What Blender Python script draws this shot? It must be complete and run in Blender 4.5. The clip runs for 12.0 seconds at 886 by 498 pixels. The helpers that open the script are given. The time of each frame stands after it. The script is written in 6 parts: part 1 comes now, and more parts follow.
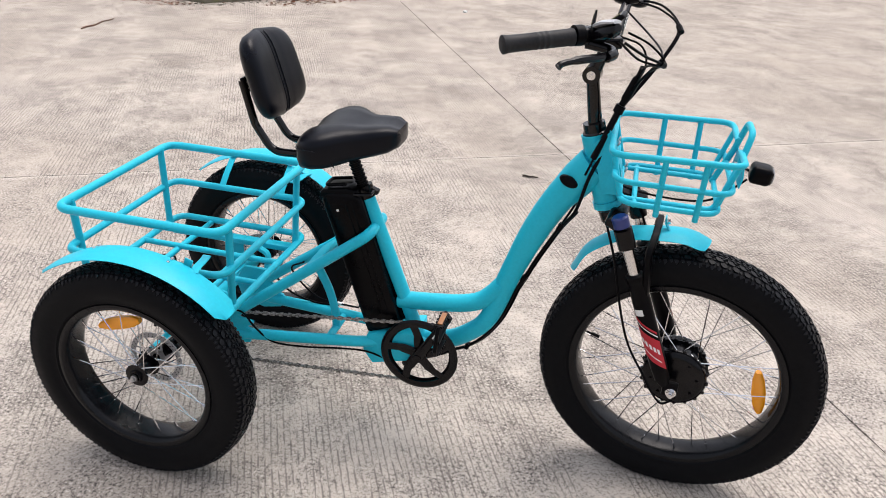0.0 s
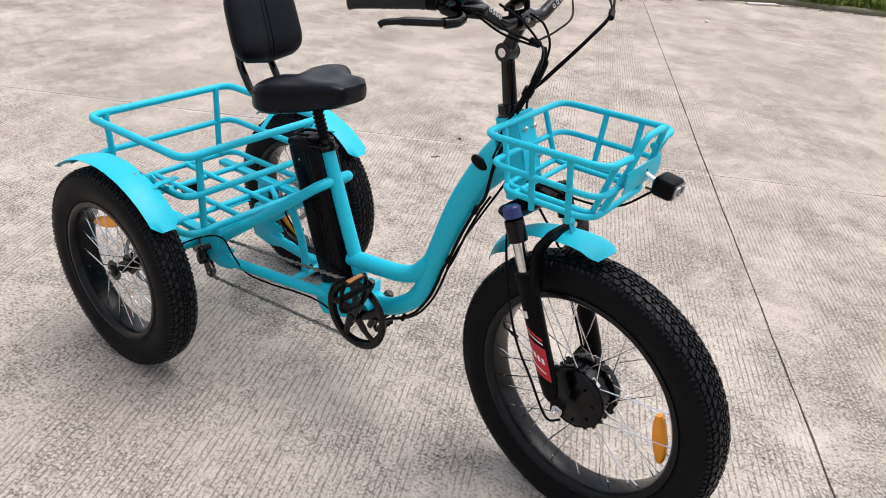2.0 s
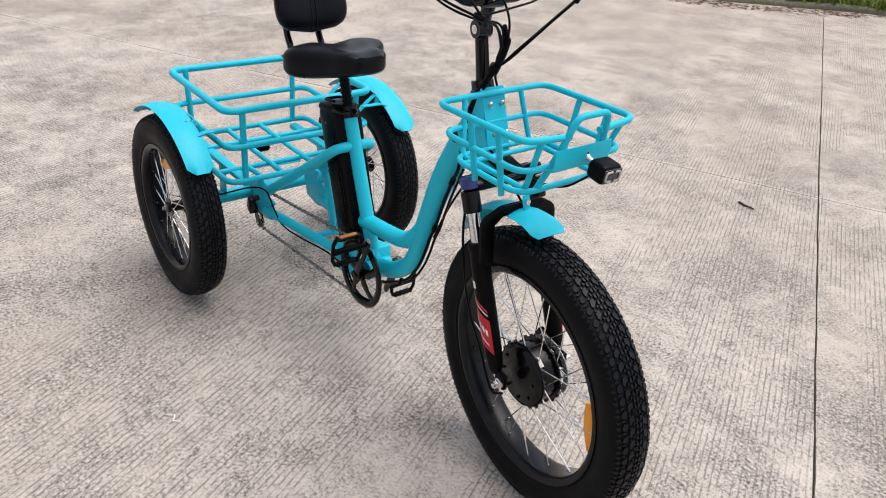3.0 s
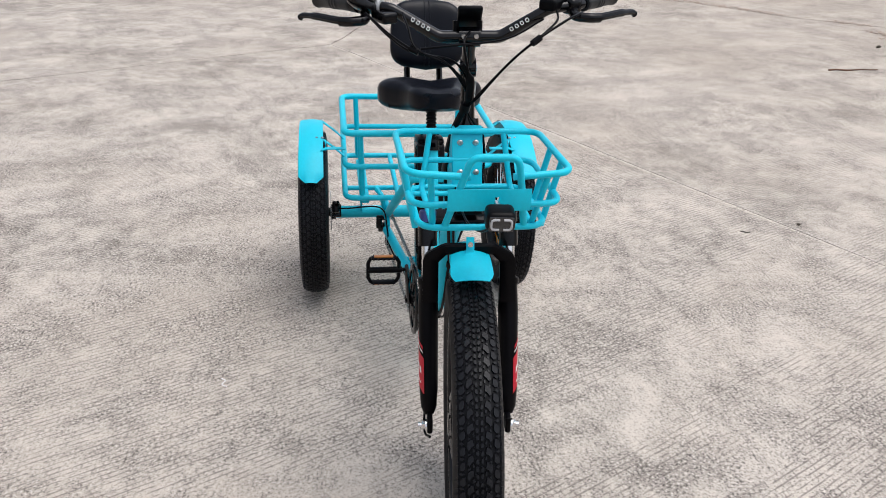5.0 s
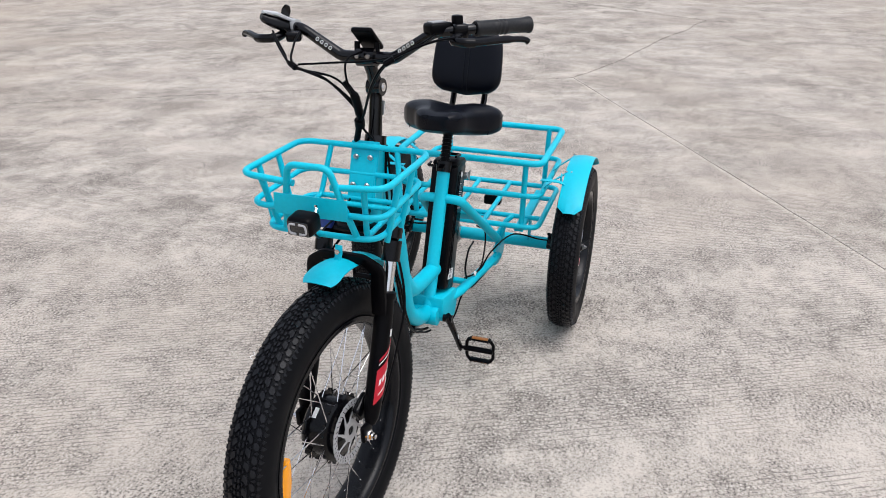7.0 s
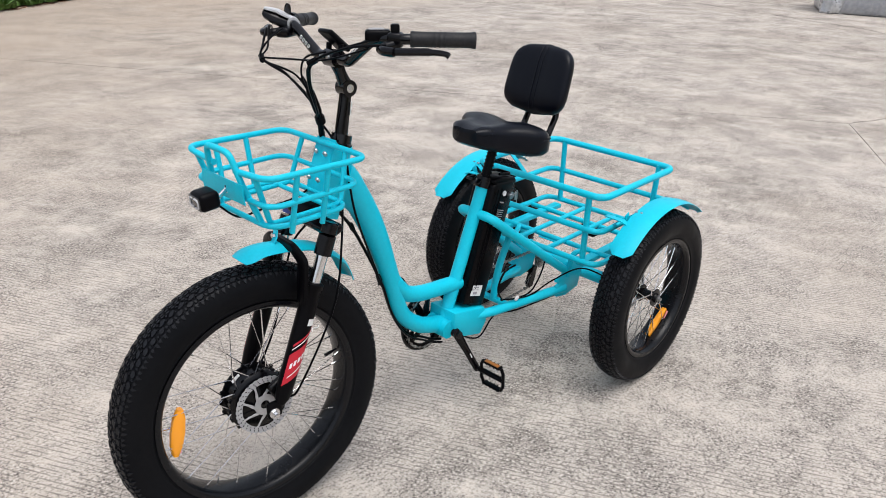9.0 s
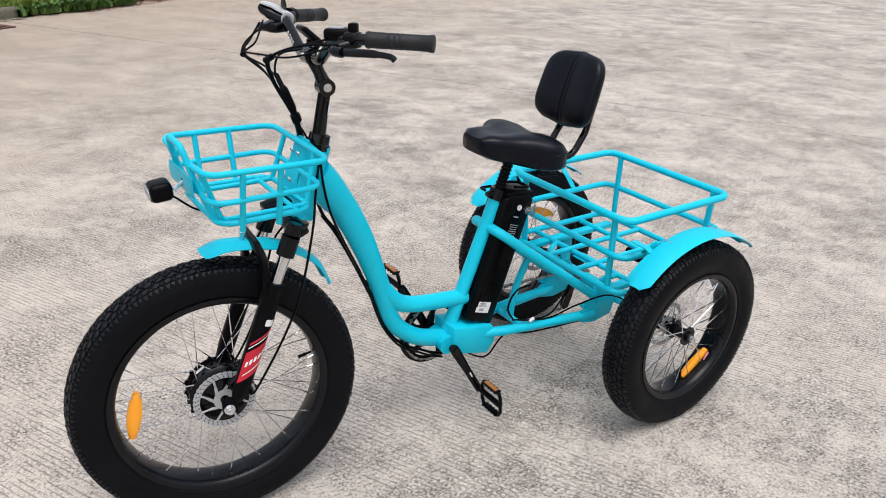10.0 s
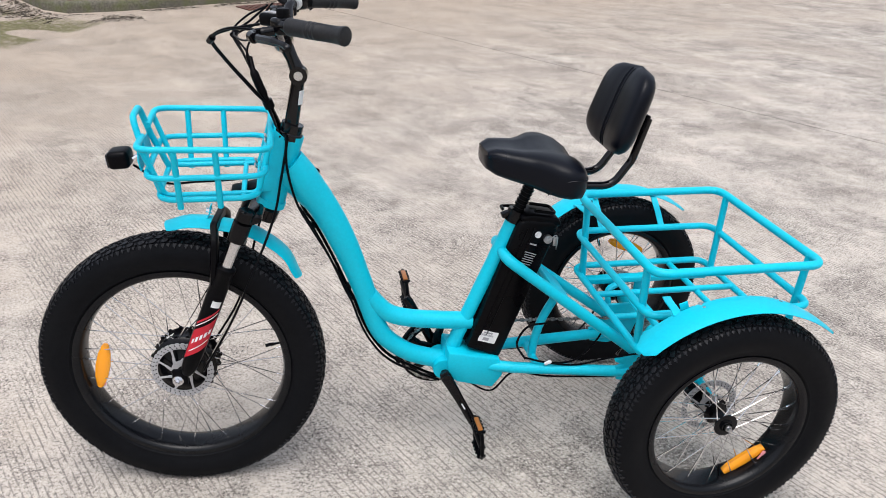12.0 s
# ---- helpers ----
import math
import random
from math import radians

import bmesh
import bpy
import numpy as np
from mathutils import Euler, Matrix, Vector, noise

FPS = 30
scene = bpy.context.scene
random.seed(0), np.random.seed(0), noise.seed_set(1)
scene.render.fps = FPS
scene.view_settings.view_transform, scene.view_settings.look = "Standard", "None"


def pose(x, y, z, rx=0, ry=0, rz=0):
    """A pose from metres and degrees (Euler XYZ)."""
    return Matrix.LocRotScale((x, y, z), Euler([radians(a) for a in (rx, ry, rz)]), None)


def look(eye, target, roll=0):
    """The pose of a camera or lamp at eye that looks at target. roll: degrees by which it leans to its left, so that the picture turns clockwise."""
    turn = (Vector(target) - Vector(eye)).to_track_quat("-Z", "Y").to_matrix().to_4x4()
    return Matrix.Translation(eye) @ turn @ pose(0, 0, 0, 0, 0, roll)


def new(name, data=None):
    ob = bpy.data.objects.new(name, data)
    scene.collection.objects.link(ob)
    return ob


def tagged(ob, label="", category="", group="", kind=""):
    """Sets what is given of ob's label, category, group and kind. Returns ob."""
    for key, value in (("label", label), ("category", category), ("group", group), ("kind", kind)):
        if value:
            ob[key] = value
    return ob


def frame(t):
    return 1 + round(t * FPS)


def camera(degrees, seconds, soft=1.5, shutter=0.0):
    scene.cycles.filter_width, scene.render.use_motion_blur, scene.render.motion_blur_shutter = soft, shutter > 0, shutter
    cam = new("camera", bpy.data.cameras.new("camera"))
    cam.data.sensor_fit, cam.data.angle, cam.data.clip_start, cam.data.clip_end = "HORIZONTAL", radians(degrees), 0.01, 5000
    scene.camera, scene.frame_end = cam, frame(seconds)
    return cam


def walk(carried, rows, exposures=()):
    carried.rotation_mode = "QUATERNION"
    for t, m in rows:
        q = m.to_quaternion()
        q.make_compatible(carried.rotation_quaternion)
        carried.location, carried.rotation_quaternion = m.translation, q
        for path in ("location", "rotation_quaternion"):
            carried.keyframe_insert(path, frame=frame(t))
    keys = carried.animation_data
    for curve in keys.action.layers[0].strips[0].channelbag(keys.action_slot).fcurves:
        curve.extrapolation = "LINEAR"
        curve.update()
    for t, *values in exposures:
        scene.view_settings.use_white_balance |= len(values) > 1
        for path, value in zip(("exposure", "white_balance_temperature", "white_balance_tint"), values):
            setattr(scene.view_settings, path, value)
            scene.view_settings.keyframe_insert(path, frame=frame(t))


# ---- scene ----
cam = camera(60.4, 12.0, soft=0.9)
PATH = [
    (0, (1.082, -1.721, 1.492), (0.682, 0.014, 0.581), 3.1),
    (0.5, (1.213, -1.648, 1.48), (0.693, 0.052, 0.564), 3.4),
    (1, (1.409, -1.563, 1.483), (0.741, 0.081, 0.559), 3.9),
    (1.5, (1.661, -1.502, 1.481), (0.824, 0.056, 0.546), 4.3),
    (2, (1.85, -1.38, 1.467), (0.838, 0.062, 0.52), 4.8),
    (2.5, (2.041, -1.248, 1.467), (0.862, 0.051, 0.506), 5.2),
    (2.7, (2.144, -1.208, 1.47), (0.903, 0.027, 0.502), 5.3),
    (4.3, (2.603, -0.602, 1.468), (0.945, -0.002, 0.523), 3.8),
    (4.5, (2.651, -0.524, 1.475), (0.956, -0.013, 0.545), 3.6),
    (5, (2.651, -0.302, 1.472), (0.885, -0.015, 0.577), 3.0),
    (5.5, (2.646, -0.059, 1.473), (0.845, 0.011, 0.605), 2.5),
    (6, (2.657, 0.201, 1.477), (0.856, 0.064, 0.62), 1.8),
    (6.5, (2.62, 0.423, 1.474), (0.843, 0.082, 0.623), 1.1),
    (7, (2.626, 0.667, 1.479), (0.891, 0.129, 0.641), 0.6),
    (7.2, (2.634, 0.769, 1.48), (0.922, 0.154, 0.648), 0.5),
    (8.8, (2.255, 1.369, 1.492), (0.86, 0.194, 0.67), 1.7),
    (9, (2.173, 1.402, 1.487), (0.83, 0.17, 0.663), 1.9),
    (9.5, (1.969, 1.474, 1.495), (0.771, 0.106, 0.662), 2.1),
    (10, (1.776, 1.6, 1.492), (0.734, 0.114, 0.652), 2.2),
    (10.5, (1.594, 1.646, 1.486), (0.714, 0.062, 0.639), 2.3),
    (11, (1.403, 1.65, 1.492), (0.691, -0.013, 0.638), 2.5),
    (11.5, (1.205, 1.704, 1.485), (0.657, -0.018, 0.628), 2.6),
    (12, (1.043, 1.721, 1.485), (0.649, -0.036, 0.616), 2.8),
]
walk(cam, [(t, look(eye, target, roll)) for t, eye, target, roll in PATH], exposures=[(0.0, 0.31, 6520, 14), (2.5, 0.23, 6470, 13), (4.5, 0.14, 6420, 12.5), (5.0, 0.14, 6300, 11.5), (5.5, 0.13, 6270, 11.5), (6.5, 0.11, 6180, 12), (7.2, 0.12, 6180, 11.5), (9.0, 0.17, 6300, 11), (12.0, 0.25, 6230, 11.5)])

# ---------------- world, sun ----------------
SUN_EL, SUN_AZ = 72.0, 70.0  # azimuth anticlockwise from +x
world = bpy.data.worlds.new("overcast_sky")
scene.world = world
world.use_nodes = True
wn = world.node_tree.nodes
sky = wn.new("ShaderNodeTexSky")
sky.sky_type, sky.sun_disc = "NISHITA", False
sky.sun_elevation, sky.sun_rotation = radians(SUN_EL), radians(90 - SUN_AZ)
sky.air_density, sky.dust_density, sky.ozone_density = 1.0, 4.0, 1.0
soft = wn.new("ShaderNodeHueSaturation")
soft.inputs["Saturation"].default_value = 0.35
world.node_tree.links.new(sky.outputs[0], soft.inputs["Color"])
world.node_tree.links.new(soft.outputs[0], wn["Background"].inputs[0])
wn["Background"].inputs[1].default_value = 0.182
sun = new("sun", bpy.data.lights.new("sun", "SUN"))
sun.data.energy, sun.data.angle, sun.data.color = 1.05, radians(50), (1.0, 0.945, 0.87)
sun.rotation_euler = (radians(90 - SUN_EL), 0, radians(SUN_AZ + 90))


# ---------------- materials ----------------
def mat(name, color, rough=0.5, metal=0.0, spec=0.5, coat=0.0):
    m = bpy.data.materials.new(name)
    m.use_nodes = True
    b = m.node_tree.nodes["Principled BSDF"]
    b.inputs["Base Color"].default_value = (*color, 1)
    b.inputs["Roughness"].default_value = rough
    b.inputs["Metallic"].default_value = metal
    b.inputs["Specular IOR Level"].default_value = spec
    b.inputs["Coat Weight"].default_value = coat
    b.inputs["Coat Roughness"].default_value = 0.12
    return m


def node(m, kind, **sets):
    n = m.node_tree.nodes.new(kind)
    for k, v in sets.items():
        n.inputs[k].default_value = v
    return n


def wire(m, a, b):
    m.node_tree.links.new(a, b)


def ramp(m, source, stops):
    r = node(m, "ShaderNodeValToRGB")
    e = r.color_ramp.elements
    while len(e) < len(stops):
        e.new(0.5)
    for el, (p, c) in zip(e, stops):
        el.position, el.color = p, (*c, 1)
    wire(m, source, r.inputs[0])
    return r.outputs[0]


def noise_tex(m, scale, detail=4.0, rough=0.55, coord="Object", stretch=None):
    tc = node(m, "ShaderNodeTexCoord")
    src = tc.outputs[coord]
    if stretch:
        mp = node(m, "ShaderNodeMapping")
        mp.inputs["Scale"].default_value = stretch
        wire(m, src, mp.inputs[0])
        src = mp.outputs[0]
    n = node(m, "ShaderNodeTexNoise", Scale=scale, Detail=detail, Roughness=rough)
    wire(m, src, n.inputs["Vector"])
    return n.outputs["Fac"]


def mix(m, fac, a, b, mode="MIX"):
    x = node(m, "ShaderNodeMix")
    x.data_type, x.blend_type = "RGBA", mode
    for v, i in ((fac, 0), (a, 6), (b, 7)):
        if isinstance(v, (int, float)):
            x.inputs[i].default_value = v
        elif isinstance(v, tuple):
            x.inputs[i].default_value = (*v, 1)
        else:
            wire(m, v, x.inputs[i])
    return x.outputs[2]


def bump(m, height, strength, distance, chain=None):
    b = node(m, "ShaderNodeBump", Strength=strength, Distance=distance)
    wire(m, height, b.inputs["Height"])
    if chain:
        wire(m, chain, b.inputs["Normal"])
    return b.outputs[0]


def bsdf(m):
    return m.node_tree.nodes["Principled BSDF"]


def worn(name, color, dark, rough, scale=60.0, relief=0.0004, metal=0.0, coat=0.0, dusty=(0.30, 0.27, 0.24), dust=0.15, spec=0.5):
    """Two-scale surface: fine grain in colour, roughness and relief, and a thin film of dust in patches."""
    m = mat(name, color, rough, metal, spec, coat)
    fine, broad = noise_tex(m, scale), noise_tex(m, 7.0, 5.0)
    base = mix(m, ramp(m, fine, [(0.35, (0, 0, 0)), (0.7, (1, 1, 1))]), dark, color)
    patch = ramp(m, broad, [(0.45, (0, 0, 0)), (0.75, (dust, dust, dust))])
    wire(m, mix(m, patch, base, dusty), bsdf(m).inputs["Base Color"])
    r = ramp(m, broad, [(0.3, (rough * 0.8,) * 3), (0.7, (min(1, rough * 1.25),) * 3)])
    wire(m, r, bsdf(m).inputs["Roughness"])
    if relief:
        wire(m, bump(m, fine, 0.5, relief), bsdf(m).inputs["Normal"])
    return m


TEAL = worn("teal_paint", (0.007, 0.53, 0.69), (0.006, 0.49, 0.64), 0.42, 140, 0.0001, coat=0.05, dust=0.012, spec=0.25)
RUBBER = worn("tyre_rubber", (0.0026, 0.0030, 0.0042), (0.0040, 0.0045, 0.0058), 0.50, 90, 0.0004, dust=0.006, spec=0.09)
KNOB = worn("tread_rubber", (0.0052, 0.0058, 0.0078), (0.0085, 0.0092, 0.0115), 0.40, 120, 0.0003, dust=0.012, spec=0.20)
BLACK = worn("black_enamel", (0.0012, 0.0012, 0.0020), (0.002, 0.002, 0.003), 0.20, 80, 0.0001, dust=0.004, spec=0.24)
MATT = worn("black_plastic", (0.0012, 0.0012, 0.0020), (0.0022, 0.0022, 0.003), 0.34, 200, 0.0002, dust=0.002, spec=0.08)
BATT = worn("battery_shell", (0.0006, 0.0006, 0.0012), (0.0012, 0.0012, 0.002), 0.26, 60, 0.0001, dust=0.002, spec=0.10)
RIMB = worn("black_rim", (0.0022, 0.0027, 0.0040), (0.0035, 0.0042, 0.0058), 0.24, 50, 0.0001, dust=0.006, spec=0.24)
VINYL = worn("black_vinyl", (0.0012, 0.0019, 0.0048), (0.0022, 0.0033, 0.0070), 0.33, 420, 0.0002, dust=0.001, spec=0.18)
GRIP = worn("grip_rubber", (0.012, 0.0125, 0.014), (0.018, 0.0185, 0.02), 0.5, 160, 0.0003, dust=0.02, spec=0.25)
GLOSS = worn("black_gloss_paint", (0.0012, 0.0012, 0.002), (0.002, 0.002, 0.003), 0.12, 80, 0.0, dust=0.003, spec=0.36)
SILVER = worn("silver_plastic", (0.62, 0.63, 0.64), (0.55, 0.56, 0.57), 0.28, 120, 0.0, metal=0.35, dust=0.0)
CHROME = mat("polished_steel", (0.75, 0.75, 0.76), 0.16, 1.0)
STEEL = worn("brushed_steel", (0.55, 0.55, 0.56), (0.42, 0.42, 0.43), 0.32, 90, 0.0, metal=1.0, dust=0.0)
DISC = worn("disc_steel", (0.47, 0.47, 0.48), (0.38, 0.38, 0.39), 0.45, 90, 0.0, metal=0.35, dust=0.0)
CHAIN = worn("oiled_chain", (0.50, 0.49, 0.47), (0.10, 0.095, 0.09), 0.30, 160, 0.0, metal=0.6, dust=0.0)
AMBER = mat("amber_reflector", (1.0, 0.38, 0.012), 0.25, coat=0.3)
DULL = mat("brown_reflector", (0.32, 0.115, 0.02), 0.3, coat=0.3)
RED = mat("red_decal", (0.46, 0.007, 0.022), 0.35)
PINK = mat("pink_tag", (0.75, 0.30, 0.32), 0.5)
WHITE = worn("white_sticker", (0.78, 0.78, 0.77), (0.72, 0.72, 0.71), 0.45, 90, 0.0, dust=0.05)
GREY = mat("grey_print", (0.30, 0.30, 0.31), 0.5)
BLUE = mat("blue_knob", (0.008, 0.025, 0.17), 0.3, coat=0.4)
LENS = mat("lamp_lens", (0.42, 0.42, 0.43), 0.08, coat=0.8)
SMOKE = mat("dark_screen", (0.012, 0.013, 0.015), 0.08, coat=0.6)


# ---------------- mesh helpers ----------------
def V(*p):
    return Vector(p)


def rounded(points, r, closed=False, n=5):
    """A polyline with its corners rounded to the radius r."""
    pts = [Vector(p) for p in points]
    out = []
    for i, p in enumerate(pts):
        if not closed and i in (0, len(pts) - 1):
            out.append(p)
            continue
        a, b = pts[i - 1] - p, pts[(i + 1) % len(pts)] - p
        d = min(r / max(0.05, math.tan(a.angle(b) / 2)), a.length * 0.48, b.length * 0.48)
        s, e = p + a.normalized() * d, p + b.normalized() * d
        for k in range(n + 1):
            t = k / n
            out.append(s * (1 - t) ** 2 + p * 2 * t * (1 - t) + e * t * t)
    return out


def smooth_line(points, n=6):
    """A Catmull-Rom curve through the points."""
    p = [Vector(q) for q in points]
    p = [p[0] * 2 - p[1]] + p + [p[-1] * 2 - p[-2]]
    out = []
    for i in range(1, len(p) - 2):
        for k in range(n):
            t = k / n
            out.append(0.5 * (2 * p[i] + (p[i + 1] - p[i - 1]) * t + (2 * p[i - 1] - 5 * p[i] + 4 * p[i + 1] - p[i + 2]) * t * t
                              + (3 * p[i] - p[i - 1] - 3 * p[i + 1] + p[i + 2]) * t ** 3))
    return out + [p[-2]]


def tube(bm, points, r, closed=False, seg=10, flat=1.0):
    """Sweeps a circle (radius r, or one radius per point; flat squeezes it sideways in y) along the points."""
    pts = [Vector(p) for p in points]
    n = len(pts)
    radii = r if isinstance(r, (list, tuple)) else [r] * n
    rings, up = [], None
    for i, p in enumerate(pts):
        a = pts[i - 1] if closed or i else p
        b = pts[(i + 1) % n] if closed or i < n - 1 else p
        t = (b - a).normalized()
        if up is None:
            up = t.orthogonal().normalized()
        up = (up - t * up.dot(t)).normalized()
        side = t.cross(up)
        ring = []
        for k in range(seg):
            w = 2 * math.pi * k / seg
            d = (up * math.cos(w) + side * math.sin(w)) * radii[i]
            d.y *= flat
            ring.append(bm.verts.new(p + d))
        rings.append(ring)
    for i in range(n if closed else n - 1):
        a, b = rings[i], rings[(i + 1) % n]
        shift = 0
        if closed and i == n - 1:
            shift = min(range(seg), key=lambda s: (a[0].co - b[s].co).length)
        for k in range(seg):
            bm.faces.new((a[k], a[(k + 1) % seg], b[(k + 1 + shift) % seg], b[(k + shift) % seg]))
    if not closed:
        bm.faces.new(rings[0][::-1])
        bm.faces.new(rings[-1])
    return bm


def lathe(bm, profile, seg=48, closed=True, at=(0, 0, 0), axis="y"):
    """Turns a profile of (along the axle, radius) about the axle through `at`."""
    rings = []
    for s in range(seg):
        w = 2 * math.pi * s / seg
        ring = []
        for y, r in profile:
            c = (r * math.cos(w), y, r * math.sin(w)) if axis == "y" else (r * math.cos(w), r * math.sin(w), y) if axis == "z" else (y, r * math.cos(w), r * math.sin(w))
            ring.append(bm.verts.new(Vector(at) + Vector(c)))
        rings.append(ring)
    m = len(profile)
    for s in range(seg):
        a, b = rings[s], rings[(s + 1) % seg]
        for k in range(m if closed else m - 1):
            f = (a[k], a[(k + 1) % m], b[(k + 1) % m], b[k])
            bm.faces.new(f)
    if not closed:
        for k in (0, m - 1):
            if profile[k][1] > 1e-6:
                bm.faces.new([ring[k] for ring in rings])
    return bm


def box(bm, size, m=None, bevel=0.0, seg=2):
    g = bmesh.ops.create_cube(bm, size=1.0)
    bmesh.ops.scale(bm, vec=size, verts=g["verts"])
    if bevel:
        edges = list({e for v in g["verts"] for e in v.link_edges})
        r = bmesh.ops.bevel(bm, geom=edges, offset=bevel, segments=seg, affect="EDGES", profile=0.5)
        verts = [v for v in r["verts"]]
        verts = list({v for f in r["faces"] for v in f.verts} | set(verts))
        todo, seen = list(verts), set(verts)
        while todo:
            for e in todo.pop().link_edges:
                for w in e.verts:
                    if w not in seen:
                        seen.add(w), todo.append(w)
        vs = list(seen)
    else:
        vs = g["verts"]
    if m is not None:
        bmesh.ops.transform(bm, matrix=m, verts=vs)
    return bm


def prism(bm, outline, y0, y1, bevel=0.0):
    """A plate or block: an outline in the x-z plane between y0 and y1."""
    a = [bm.verts.new((x, y0, z)) for x, z in outline]
    b = [bm.verts.new((x, y1, z)) for x, z in outline]
    fs = [bm.faces.new(a), bm.faces.new(b[::-1])]
    n = len(a)
    for i in range(n):
        fs.append(bm.faces.new((a[i], b[i], b[(i + 1) % n], a[(i + 1) % n])))
    bmesh.ops.recalc_face_normals(bm, faces=fs)
    if bevel:
        bmesh.ops.bevel(bm, geom=list({e for f in fs for e in f.edges}), offset=bevel, segments=2, affect="EDGES", profile=0.5)
    return bm


def sheet(bm, rows, thick):
    """A bent sheet of metal from rows of points, with real thickness."""
    grid = [[bm.verts.new(p) for p in row] for row in rows]
    fs = []
    for a, b in zip(grid, grid[1:]):
        for k in range(len(a) - 1):
            fs.append(bm.faces.new((a[k], a[k + 1], b[k + 1], b[k])))
    bmesh.ops.recalc_face_normals(bm, faces=fs)
    bmesh.ops.solidify(bm, geom=fs, thickness=thick)
    return bm


def part(name, bm, material, parent=None, label="", m=None, flat=False):
    if m is not None:
        bmesh.ops.transform(bm, matrix=m, verts=bm.verts)
    bmesh.ops.recalc_face_normals(bm, faces=bm.faces)
    me = bpy.data.meshes.new(name)
    if not flat:
        for f in bm.faces:
            f.smooth = True
        for e in bm.edges:
            if len(e.link_faces) == 2 and e.calc_face_angle(0) > radians(42):
                e.smooth = False
    bm.to_mesh(me)
    bm.free()
    me.materials.append(material)
    ob = new(name, me)
    ob.parent = parent
    return tagged(ob, label) if label else ob


def NB():
    return bmesh.new()


def same(name, mesh, parent, m, label=""):
    """One more object on an existing mesh."""
    ob = new(name, mesh)
    ob.parent, ob.matrix_basis = parent, m
    return tagged(ob, label) if label else ob


def mirror(p):
    return (p[0], -p[1], p[2])


# ---------------- ground ----------------
def math_node(m, op, a, b):
    n = node(m, "ShaderNodeMath")
    n.operation = op
    for i, v in enumerate((a, b)):
        if isinstance(v, (int, float)):
            n.inputs[i].default_value = v
        else:
            wire(m, v, n.inputs[i])
    return n.outputs[0]


def grey(v):
    return (v, v, v)


def turned_noise(m, degrees, stretch, scale, detail=4.0, rough=0.55):
    """Noise stretched along a direction of the yard."""
    tc = node(m, "ShaderNodeTexCoord")
    r = node(m, "ShaderNodeMapping")
    r.inputs["Rotation"].default_value = (0, 0, radians(-degrees))
    wire(m, tc.outputs["Object"], r.inputs[0])
    s = node(m, "ShaderNodeMapping")
    s.inputs["Scale"].default_value = stretch
    wire(m, r.outputs[0], s.inputs[0])
    n = node(m, "ShaderNodeTexNoise", Scale=scale, Detail=detail, Roughness=rough)
    wire(m, s.outputs[0], n.inputs["Vector"])
    return n.outputs["Fac"], r.outputs[0]


BROOM = 26.7  # degrees: the broom marks run square to this


